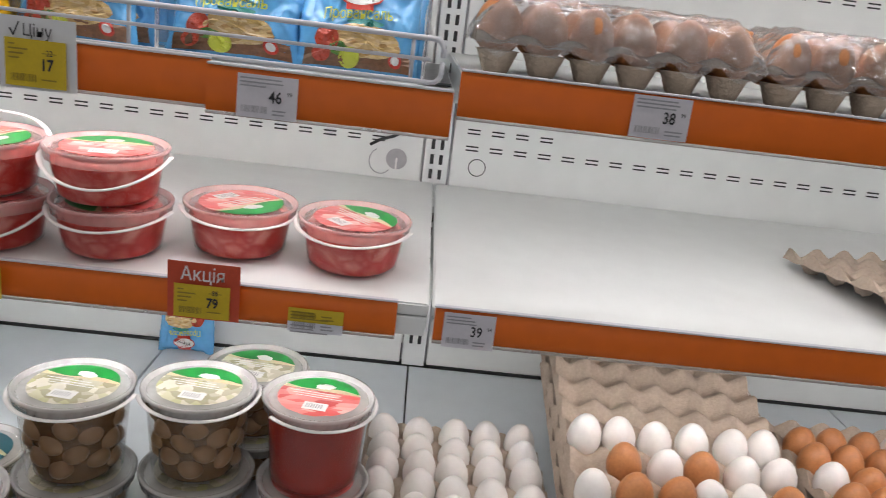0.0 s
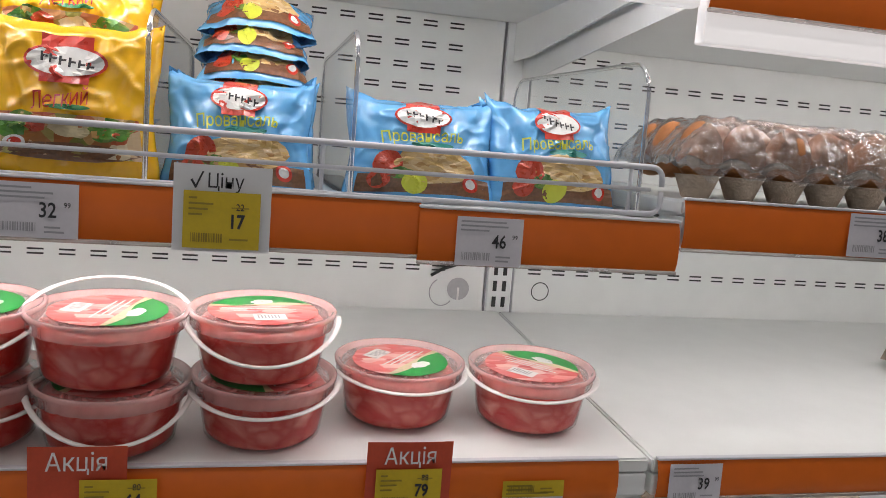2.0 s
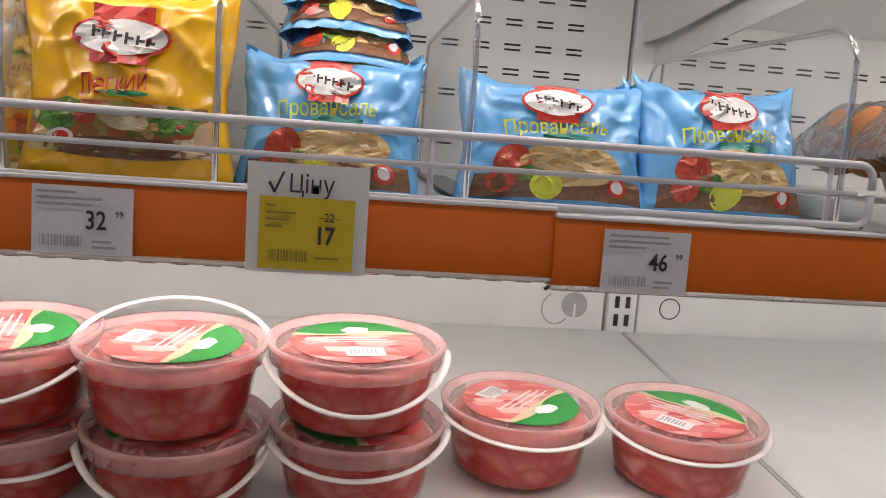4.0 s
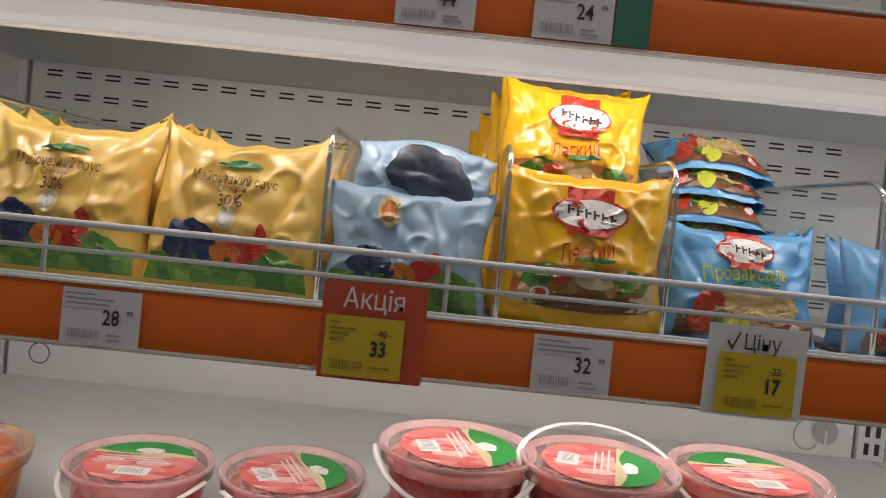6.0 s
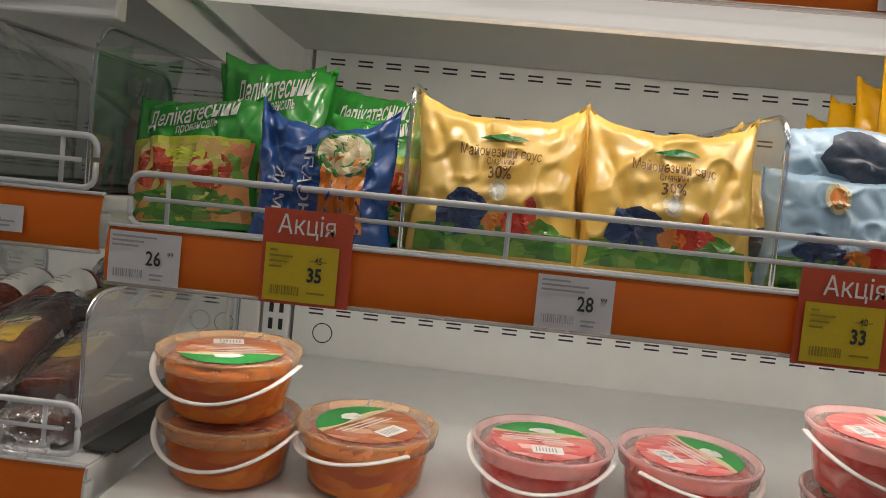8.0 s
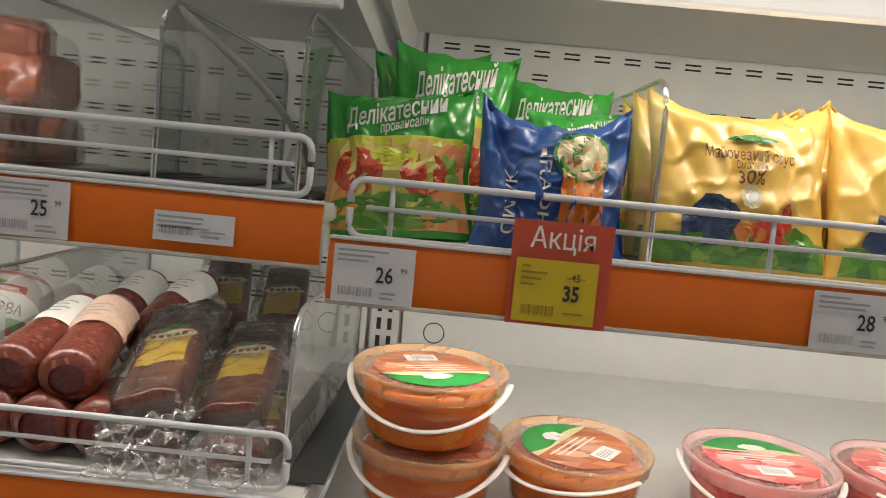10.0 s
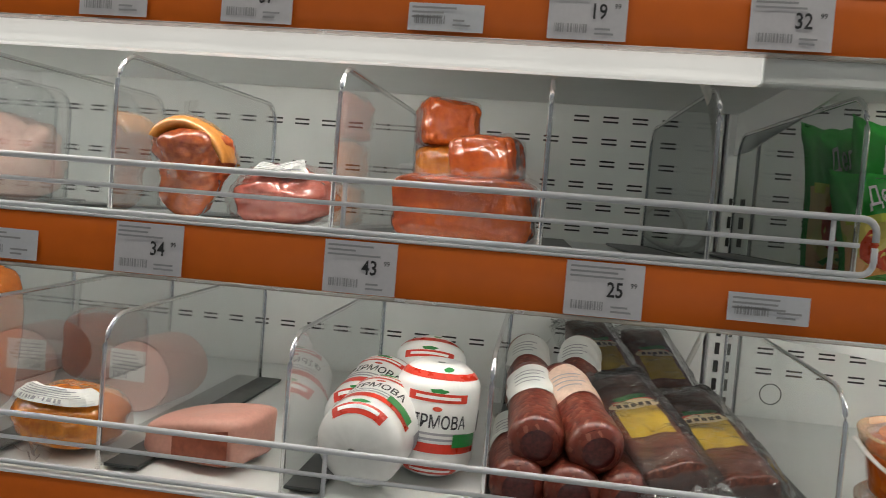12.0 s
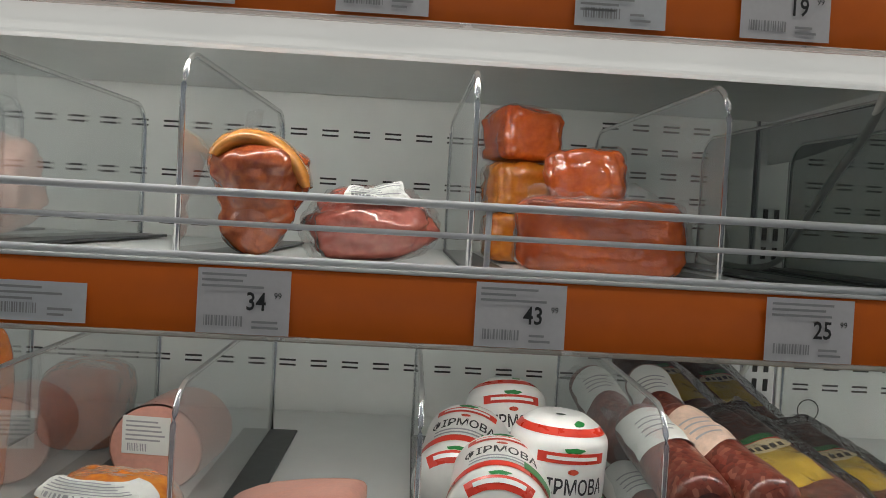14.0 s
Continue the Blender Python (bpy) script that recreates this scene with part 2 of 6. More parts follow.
LETTERS = {}


def lettering(s, bold=0.0):
    """Flat outlines of a line of text, one unit high, centred: points and faces."""
    if (s, bold) not in LETTERS:
        cu = bpy.data.curves.new("lettering", "FONT")
        cu.body, cu.align_x, cu.align_y, cu.resolution_u, cu.offset = s, "CENTER", "CENTER", 2, bold
        ob = new("lettering", cu)
        bpy.context.view_layer.update()
        me = bpy.data.meshes.new_from_object(ob.evaluated_get(bpy.context.evaluated_depsgraph_get()))
        LETTERS[s, bold] = ([tuple(v.co)[:2] for v in me.vertices], [tuple(p.vertices) for p in me.polygons])
        bpy.data.meshes.remove(me)
        bpy.data.objects.remove(ob)
        bpy.data.curves.remove(cu)
    return LETTERS[s, bold]


def laid(points, faces, fn, bm=None):
    """Flat points and faces laid on a surface fn(x, y)."""
    bm = bm or bmesh.new()
    vs = [bm.verts.new(fn(x, y)) for x, y in points]
    for f in faces:
        try:
            bm.faces.new([vs[i] for i in f])
        except ValueError:
            pass
    return bm


def words(s, size, fn, x=0.0, y=0.0, squeeze=1.0, bold=0.0, turn=0.0, bm=None):
    pts, fs = lettering(s, bold)
    c, d = math.cos(turn), math.sin(turn)
    return laid([(x + size * (px * squeeze * c - py * d), y + size * (px * squeeze * d + py * c)) for px, py in pts], fs, fn, bm)


def disc(cx, cy, rx, ry, fn, rings=4, n=24, ragged=0.0, seed=0, half=None, bm=None):
    """A printed oval, ragged blob or half oval laid on a surface."""
    rnd = random.Random(seed)
    ph = [rnd.uniform(0, 6.28) for _ in range(4)]
    lo, hi = half or (0, 2 * math.pi)
    pts, faces = [(cx, cy)], []
    m = n if half is None else n + 1
    for j in range(1, rings + 1):
        for k in range(m):
            a = lo + (hi - lo) * k / n
            q = 1 + ragged * (math.sin(2 * a + ph[0]) * 0.5 + math.sin(5 * a + ph[1]) * 0.3 + math.sin(9 * a + ph[2]) * 0.2)
            pts.append((cx + rx * q * j / rings * math.cos(a), cy + ry * q * j / rings * math.sin(a)))
    for k in range(n):
        k2 = (k + 1) % m
        faces.append((0, 1 + k, 1 + k2))
        for j in range(rings - 1):
            a, b = 1 + j * m, 1 + (j + 1) * m
            faces.append((a + k, b + k, b + k2, a + k2))
    return laid(pts, faces, fn, bm)


def plate(x0, x1, y0, y1, fn, nx=6, ny=6, bm=None):
    """A printed rectangle laid on a surface."""
    pts = [(x0 + (x1 - x0) * i / nx, y0 + (y1 - y0) * j / ny) for i in range(nx + 1) for j in range(ny + 1)]
    faces = [(i * (ny + 1) + j, (i + 1) * (ny + 1) + j, (i + 1) * (ny + 1) + j + 1, i * (ny + 1) + j + 1) for i in range(nx) for j in range(ny)]
    return laid(pts, faces, fn, bm)


def structure(name, bm, material, label, category, smooth=False):
    return tagged(part(name, bm, material, smooth=smooth), label, category, kind="structure")


# ---------------------------------------------------------------- the store round the case
structure("floor", box(-6, 5, -9, 1.6, -0.1, 0), FLOOR, "pale polished store floor", "floor")
structure("ceiling", box(-6, 5, -9, 1.6, 3.2, 3.3), CEIL, "white suspended store ceiling", "ceiling")
structure("wall_north", box(-6, 5, 1.45, 1.6, 0, 3.2), WALL, "plain painted wall behind the cold case", "wall")
structure("wall_south", box(-6, 5, -9.1, -9.0, 0, 3.2), WALL, "plain painted store wall", "wall")
structure("wall_west", box(-6.1, -6, -9, 1.6, 0, 3.2), WALL, "plain painted store wall", "wall")
structure("wall_east", box(5, 5.1, -9, 1.6, 0, 3.2), WALL, "plain painted store wall", "wall")
for ly in LAMP_ROWS:
    lamp = thing("ceiling_light", pose(-0.7, ly, 3.2), "long white ceiling light with a glowing diffuser", "ceiling light", "store ceiling lights")
    part("housing", box(-4.0, 4.0, -0.17, 0.17, -0.05, 0.0, 0.006), STEEL, lamp)
    part("diffuser", box(-3.95, 3.95, -0.035, 0.035, -0.056, -0.051), LAMP_FACE, lamp)
    area_lamp("ceiling_lamp", (-0.7, ly, 3.13), (-0.7, ly + 0.001, 0), 7.9, 0.07, ROW_WATTS, LAMP_COLOUR)

# unseen glowing shop window and lamp, added opposite the case as frontal fill
win = structure("added_window_1", box(-5.2, 4.2, -8.99, -8.96, 0.35, 2.95), STEEL, "unseen shop window with white frame, added opposite the case as front fill", "window")
for wx in range(4):
    part("pane", box(-5.1 + wx * 2.32, -2.88 + wx * 2.32, -8.955, -8.95, 0.42, 2.88), DAYLIGHT, win, "glowing pane added as front fill")
area_lamp("window_fill_light", (-0.5, -8.90, 1.65), (-0.5, 0, 1.45), 9.2, 2.4, WINDOW_WATTS, (0.86, 0.95, 1.0))

# ---------------------------------------------------------------- the cold case
FRONT, BACK = 0.771, 1.29
BAYS = {1: (0.033, 1.283), 2: (-1.216, 0.029), 3: (-2.466, -1.222)}
DECK_Z = 0.755
# canopy and tube are out of view, added to light the goods from above
can = structure("canopy", box(-2.6, 1.4, 0.30, 1.42, 2.06, 2.20, 0.01), STEEL, "unseen white canopy added over the cold case to carry a lamp", "cold case")
part("lamp_tube", tube([(-2.5, 0.45, 2.045), (1.3, 0.45, 2.045)], 0.012, 10), LAMP_FACE, can, "long glowing tube added out of view", True)
area_lamp("added_canopy_lamp", (-0.6, 0.45, 2.028), (-0.6, 0.66, 1.0), 3.8, 0.04, CANOPY_WATTS, (1.0, 0.96, 0.88))
structure("case_base", box(-2.6, 1.4, 0.46, 1.42, 0.0, 0.70, 0.01), STEEL, "white steel base of the cold case", "cold case")
for xa, xb in ((-2.6, -1.21), (-1.207, -0.404), (-0.401, 0.022), (0.025, 0.80), (0.803, 1.4)):
    structure("deck", box(xa, xb, 0.44, BACK - 0.004, DECK_Z - 0.012, DECK_Z, 0.001), DECK, "pale grey metal deck sheet of the cold case", "deck")
structure("deck_support", box(-2.6, 1.4, 0.46, 1.42, 0.70, DECK_Z - 0.014), DARK, "dark void under the deck sheets", "cold case")
structure("deck_front", box(-2.6, 1.4, 0.42, 0.438, 0.60, 0.80, 0.004), STEEL, "white front lip of the cold case", "cold case")

SLOT_ROWS = [1.519 - 0.031 * k for k in range(8)]
for b, (xa, xb) in BAYS.items():
    pan = structure(f"back_panel_{b}", box(xa + 0.022, xb - 0.022, BACK, BACK + 0.03, DECK_Z + 0.004, 2.05, 0.0015), PANEL,
                    "white steel back panel with rows of slots", "back panel")
    bm = bmesh.new()
    cols = int((xb - xa - 0.10) / 0.0405)
    for c in range(cols):
        x = xa + 0.055 + c * 0.0405
        near_end = c < 4 or c >= cols - 4
        rows = [z for k, z in enumerate(SLOT_ROWS) if near_end or k % 2 == 0] + [1.157] + ([1.185, 1.213] if near_end else [])
        rows += [1.55 + 0.062 * k for k in range(6)]
        for z in rows:
            for dz in (-0.0032, 0.0032):
                box(x - 0.0105, x + 0.0105, BACK - 0.0008, BACK + 0.002, z + dz - 0.0012, z + dz + 0.0012, bm=bm)
    tagged(part("slots", bm, DARK, pan, "pairs of short dark slots"), kind="stuff")
    bm = bmesh.new()
    for hx in (xa + 0.067, xb - 0.075):
        if b == 2 and hx > -0.2:
            continue
        for k in range(28):
            a, a2 = 2 * math.pi * k / 28, 2 * math.pi * (k + 1) / 28
            vs = [bm.verts.new((hx + r * math.cos(q), BACK - 0.001, 1.126 + r * math.sin(q))) for q in (a, a2) for r in (0.0134, 0.0150)]
            bm.faces.new((vs[0], vs[1], vs[3], vs[2]))
    part("knockout_ring", bm, INK, pan, "round knock-out mark")
    part("top_rail", tube([(xa + 0.03, BACK - 0.016, 1.567), (xb - 0.03, BACK - 0.016, 1.567)], 0.013, 12), STEEL, pan, "rounded white rail", True)
    part("deck_gap", box(xa + 0.03, xb - 0.03, BACK - 0.003, BACK + 0.001, DECK_Z + 0.0005, DECK_Z + 0.0035), DARK, pan, "dark gap over the deck")

for i, ux in enumerate((0.031, -1.219, 1.28, -2.469)):
    up = structure(f"upright_{i + 1}", box(ux - 0.020, ux + 0.020, BACK - 0.004, BACK + 0.03, DECK_Z + 0.002, 2.05, 0.002), STEEL,
                   "white slotted steel upright", "upright")
    bm = bmesh.new()
    for k in range(48):
        for dx in (-0.0075, 0.0075):
            if k % 2 == 0:
                box(ux + dx - 0.003, ux + dx + 0.003, BACK - 0.0055, BACK, 0.80 + k * 0.0125, 0.80 + k * 0.0125 + 0.016, bm=bm)
    tagged(part("slots", bm, DARK, up, "dark bracket slots"), kind="stuff")
    part("seam", box(ux - 0.0225, ux - 0.0205, BACK - 0.001, BACK + 0.002, DECK_Z + 0.01, 2.0), GREY_INK, up)
    part("seam", box(ux + 0.0205, ux + 0.0225, BACK - 0.001, BACK + 0.002, DECK_Z + 0.01, 2.0), GREY_INK, up)


def bracket(side_x, z, parent, deep=0.07):
    """A tapering side arm under a shelf."""
    bm = bmesh.new()
    prof = [(BACK - 0.006, z - 0.014), (FRONT + 0.02, z - 0.014), (FRONT + 0.02, z - 0.034), (BACK - 0.08, z - deep), (BACK - 0.006, z - deep)]
    a = [bm.verts.new((side_x - 0.0015, y, q)) for y, q in prof]
    b = [bm.verts.new((side_x + 0.0015, y, q)) for y, q in prof]
    bm.faces.new(a[::-1])
    bm.faces.new(b)
    for k in range(5):
        bm.faces.new((a[k], a[(k + 1) % 5], b[(k + 1) % 5], b[k]))
    part("bracket", bm, STEEL, parent, "tapering steel arm")


def fence(xa, xb, z, name_label, posts=4, y=FRONT + 0.012):
    """A low wire rail along a shelf's front edge."""
    f = thing("wire_fence", pose(0, 0, 0), name_label, "shelf fence", "wire fences on the shelves")
    zt, zm, zb = z + 0.047, z + 0.027, z + 0.005
    r = 0.010

    def corner(x, s, za, zc):
        return [(x + s * r * (1 - math.sin(q)), y, zc - r * (1 - math.cos(q)) * (1 if zc > za else -1)) for q in [math.pi / 2 * (1 - k / 4) for k in range(5)]]
    left = corner(xa, 1, zb, zt)
    right = corner(xb, -1, zb, zt)
    part("top_wire", tube([(xa, y, z + 0.03)] + [(xa, y, zt - r)] + left[1:] + right[::-1][:-1] + [(xb, y, zt - r), (xb, y, z + 0.03)], 0.0027), WIRE, f, "", True)
    lo_l = corner(xa, 1, zt, zb)
    lo_r = corner(xb, -1, zt, zb)
    part("bottom_wire", tube([(xa, y, z + 0.026), (xa, y, zb + r)] + lo_l[1:] + lo_r[::-1][:-1] + [(xb, y, zb + r), (xb, y, z + 0.026)], 0.0025), WIRE, f, "", True)
    part("middle_wire", tube([(xa + 0.012, y - 0.002, zm), (xb - 0.012, y - 0.002, zm)], 0.0019), WIRE, f, "", True)
    xs = [xa + 0.03] + [xa + (xb - xa) * k / (posts - 1) for k in range(1, posts - 1)] + [xb - 0.03]
    for x in xs:
        part("post", tube([(x, y + 0.002, zb), (x, y + 0.002, zt)], 0.002), WIRE, f, "", True)
    return f


def shelf(b, n, z, strips, slope=0.0, lip=0.0, strip_h=0.043, arms=True, lit_to=None):
    """A shelf with its top at z on the front edge: sheet, front lip, orange strip and arms."""
    xa, xb = BAYS[b]
    s = thing("shelf", pose(0, 0, 0), "white steel shelf with an orange price strip along its edge", "shelf", "shelves of the cold case")
    bm = bmesh.new()
    zb = z + slope
    for x0, x1 in ((xa, xb),):
        vs = [bm.verts.new(p) for p in ((x0, FRONT + 0.004, z), (x1, FRONT + 0.004, z), (x1, BACK - 0.008, zb), (x0, BACK - 0.008, zb))]
        lo = [bm.verts.new(v.co - Vector((0, 0, 0.014))) for v in vs]
        bm.faces.new(vs)
        bm.faces.new(lo[::-1])
        for k in range(4):
            bm.faces.new((vs[k], lo[k], lo[(k + 1) % 4], vs[(k + 1) % 4]))
    bmesh.ops.bevel(bm, geom=list(bm.edges), offset=0.002, segments=2, affect="EDGES")
    part("sheet", bm, STEEL, s)
    end = lit_to or xb - 0.001
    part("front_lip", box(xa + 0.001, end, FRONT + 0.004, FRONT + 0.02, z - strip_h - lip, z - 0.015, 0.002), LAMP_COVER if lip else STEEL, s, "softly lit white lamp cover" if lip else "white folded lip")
    if lit_to:
        part("front_lip", box(end + 0.0005, xb - 0.001, FRONT + 0.004, FRONT + 0.02, z - strip_h - lip, z - 0.015, 0.002), STEEL, s, "unlit white end of the lamp cover")
    for x0, x1, dz, dy in strips:
        bm = sheet(lambda u, v: (x0 + (x1 - x0) * u, FRONT - dy - 0.0035 * math.sin(math.pi * v) ** 0.6 + 0.002 * v, z + dz - strip_h * (1 - v)), 60, 8)
        part("price_strip", bm, ORANGE, s, "orange plastic price strip", True)
        part("strip_edge", box(x0, x1, FRONT - dy - 0.003, FRONT - dy + 0.003, z + dz - strip_h - 0.0035, z + dz - strip_h, 0.001), STRIP_CLEAR, s, "clear strip edge")
        part("strip_edge", box(x0, x1, FRONT - dy - 0.001, FRONT - dy + 0.006, z + dz + 0.0003, z + dz + 0.0028, 0.0008), WIRE, s, "white strip edge")
    if arms:
        bracket(xa + 0.006, z, s)
        bracket(xb - 0.006, z, s)
    return s


Z2, Z1, Z3 = 1.288, 1.064, 1.546          # bay 2
Z32, Z31, Z33 = 1.314, 1.092, 1.519       # bay 3
Z12, Z11, Z13 = 1.308, 1.063, 1.52        # bay 1
shelf(2, 2, Z2, [(-1.216, -0.208, 0.003, 0.0), (-0.21, 0.028, -0.001, 0.004)])
shelf(2, 1, Z1, [(-1.19, -0.004, 0.0, 0.0)], slope=0.03, strip_h=0.037)
shelf(2, 3, Z3, [(-1.216, 0.028, 0.0, 0.0)], lip=0.026)
shelf(3, 2, Z32, [(-2.466, -1.222, 0.0, 0.0)])
shelf(3, 1, Z31, [(-2.466, -1.222, 0.0, 0.0)], slope=0.004)
shelf(3, 3, Z33, [(-2.466, -1.216, 0.0, 0.0)], lip=0.022, lit_to=-1.33)
shelf(1, 2, Z12, [(0.033, 1.283, 0.0, 0.0)])
shelf(1, 1, Z11, [(0.036, 1.283, 0.0, 0.0)], slope=0.03, strip_h=0.036)
shelf(1, 3, Z13, [(0.033, 1.283, 0.0, 0.0)], lip=0.03)
fence(-1.205, 0.014, Z2, "white wire fence along the sauce shelf", 5)
fence(-2.45, -1.236, Z32, "white wire fence along the smoked meat shelf", 4)
fence(-2.45, -1.236, Z31, "white wire fence along the sausage shelf", 4)
fence(-1.205, 0.014, Z3, "white wire fence along the upper shelf", 5)
fence(-2.45, -1.236, Z33, "white wire fence along the upper shelf", 4)

# light strips behind the front lips, shining down and back into the case
for b, z, share in ((2, Z3, 1.45), (1, Z13, 1.5), (3, Z33, 1.35), (2, Z2, 1.55), (1, Z12, 1.2), (3, Z32, 1.3), (2, Z1, 1.5), (1, Z11, 1.4)):
    xa, xb = BAYS[b] if z not in (Z33, Z3) else ((-2.466, -1.50) if z == Z33 else (-1.10, 0.029))
    t = thing("shelf_light", pose((xa + xb) / 2, FRONT + 0.034, z - 0.030), "thin white light strip behind the shelf's front lip", "shelf light", "shelf lights")
    h = (xb - xa) / 2 - 0.03
    part("holder", box(-h, h, -0.010, 0.010, 0.004, 0.013, 0.002), STEEL, t, "white holder")
    part("strip", box(-h, h, -0.006, 0.006, 0.0005, 0.0035), LED_FACE, t, "glowing strip")
    area_lamp("shelf_lamp", ((xa + xb) / 2, FRONT + 0.035, z - 0.0312), ((xa + xb) / 2, FRONT + 0.30, z - 0.30), 2 * h, 0.012, LED_WATTS * share, (1.0, 0.97, 0.92))


def divider(x, z, high=0.14, deep=0.39, y=FRONT + 0.02, smoked=False):
    """A clear acrylic sheet between goods, with rounded upper corners, on a black rail; smoked tints it grey for shade.
    """
    d = thing("shelf_divider", pose(x, y, z), "acrylic shelf divider with rounded corners, tinted grey for the shade at the bay's end" if smoked else "clear acrylic shelf divider with rounded corners", "shelf divider", "clear shelf dividers")
    r = 0.032
    outline = [(0, 0.002)] + [(r - r * math.cos(a), high - r + r * math.sin(a)) for a in [math.pi / 2 * k / 7 for k in range(8)]]
    outline += [(deep - 0.03 + 0.03 * math.sin(a), high + 0.008 - 0.03 + 0.03 * math.cos(a)) for a in [math.pi / 2 * k / 6 for k in range(7)]] + [(deep, 0.002)]
    bm = bmesh.new()
    a = [bm.verts.new((-0.0012, p, q)) for p, q in outline]
    bm.faces.new(a)
    part("pane", bm, ACRYLIC_SMOKED if smoked else ACRYLIC, d)
    part("edge", tube([(0, p, q) for p, q in outline], 0.0021, 8), ACRYLIC_EDGE, d, "rounded bright edge", True)
    part("foot", box(-0.045 if smoked else -0.002, 0.03 if not smoked else 0.008, 0.012, deep, 0.0005, 0.0035, 0.001), RUBBER, d, "dark base rail")
    return d


for x in (-0.985, -0.694, -0.556, -0.428, -0.266, -0.004):
    divider(x, Z2 + 0.001)
# the last two panes are tinted darker for the falling light there
for x in (-2.14, -2.002, -1.845, -1.652, -1.482, -1.354, -1.247):
    divider(x, Z32 + 0.001, smoked=x in (-1.354, -1.247))
for x in (-2.12, -1.975, -1.842, -1.678, -1.510, -1.240):
    divider(x, Z31 + 0.003, 0.135)


# ---------------------------------------------------------------- price tags and cards
TAG_Y = FRONT - 0.0065


def flat_on(cx, cz, y, tilt=0.0):
    c, s = math.cos(tilt), math.sin(tilt)
    return lambda x, z: (cx + x * c - z * s, y, cz + x * s + z * c)


def print_block(ob, w, h, number, cents, ink, grey, dy=0.0006):
    """Number, small digits, bars of unreadable print and a barcode on a tag of size w by h."""
    on = flat_on(0, 0, -dy)
    if number:
        part("price", words(number, 0.0160, on, 0.008, 0.0, 0.80, 0.014), ink, ob, "bold black price")
        if cents:
            part("cents", words(cents, 0.0055, on, 0.0215, 0.0045, 0.9, 0.01), ink, ob)
    bm = bmesh.new()
    rnd = random.Random(int(abs(ob.location.x) * 1000))
    for k in range(3):
        plate(-w / 2 + 0.003, -w / 2 + 0.003 + w * rnd.uniform(0.35, 0.75), h / 2 - 0.0045 - k * 0.0036, h / 2 - 0.0030 - k * 0.0036, on, 1, 1, bm)
    for k in range(2):
        plate(w * 0.1, w * 0.1 + w * rnd.uniform(0.15, 0.3), -h / 2 + 0.004 + k * 0.0035, -h / 2 + 0.0055 + k * 0.0035, on, 1, 1, bm)
    part("small_print", bm, grey, ob, "lines of small print")
    bm = bmesh.new()
    x = -w / 2 + 0.005
    while x < 0.0:
        t = rnd.choice((0.0004, 0.0008, 0.0012))
        plate(x, x + t, -h / 2 + 0.005, -h / 2 + 0.0115, on, 1, 1, bm)
        x += t + rnd.choice((0.0005, 0.0008, 0.0011))
    part("barcode", bm, grey, ob, "small barcode")


def price_tag(x, z, number="", cents="99", w=0.058, h=0.041, tilt=0.0, paper=None, y=TAG_Y, curl=0.001):
    """A paper price tag on a strip; x is its left edge, z its top."""
    blank = not number
    ob = thing("price_tag", pose(x + w / 2, y, z - h / 2, 0, -tilt, 0), "curled blank-looking white price label stuck askew on the orange strip" if blank and tilt else "white paper price tag on the orange shelf strip",
               "price tag", "price tags")
    bm = sheet(lambda u, v: ((u - 0.5) * w, -curl * math.cos(math.pi * (u - 0.5)) * 0.3 + 0.0008 * (v - 0.5) + 0.0005, (v - 0.5) * h), 8, 4)
    part("paper", bm, paper or (TAG_BLANK if blank else TAG), ob)
    print_block(ob, w, h, number, cents, DULL_INK if paper else INK, DULL_INK if paper else GREY_INK, 0.0012)
    return ob


for tx, number in ((-1.211, "26"), (-0.874, "28"), (-0.528, "32")):
    price_tag(tx, Z2 + 0.001, number)
price_tag(-0.179, Z2 - 0.005, "46", y=TAG_Y - 0.004)
for tx, number in ((-1.823, "34"), (-1.648, "43"), (-1.46, "25")):
    price_tag(tx, Z32 - 0.001, number)
price_tag(-1.949, Z32 - 0.015, h=0.025, tilt=-0.06)
price_tag(-1.341, Z32 - 0.014, h=0.021, tilt=-0.10)
for tx, number in ((-1.866, "29"), (-1.746, "37"), (-1.49, "19"), (-1.345, "32"), (-2.02, "19"), (-2.16, "24")):
    price_tag(tx, Z33 - 0.001, number)
price_tag(-1.596, Z33 - 0.02, h=0.021, tilt=-0.01)
for tx, number in ((-1.193, "19"), (-0.653, "44"), (-0.553, "24"), (-0.95, "22")):
    price_tag(tx, Z3 - 0.002, number)
card = thing("green_card", pose(-0.481, TAG_Y, Z3 - 0.022), "dark green paper card on the orange strip", "card")
part("card", box(-0.013, 0.013, -0.0006, 0.0006, -0.021, 0.021), GREEN_CARD, card)
price_tag(0.046, Z11 - 0.001, "39", w=0.055, h=0.039)
price_tag(0.203, Z12 - 0.001, "38")
price_tag(-0.117, Z1 - 0.015, "", h=0.015, paper=YELLOW_TAG)
price_tag(-0.117, Z1 - 0.030, "", h=0.011)
price_tag(-1.152, Z1 - 0.005, "", h=0.03, paper=YELLOW_TAG)


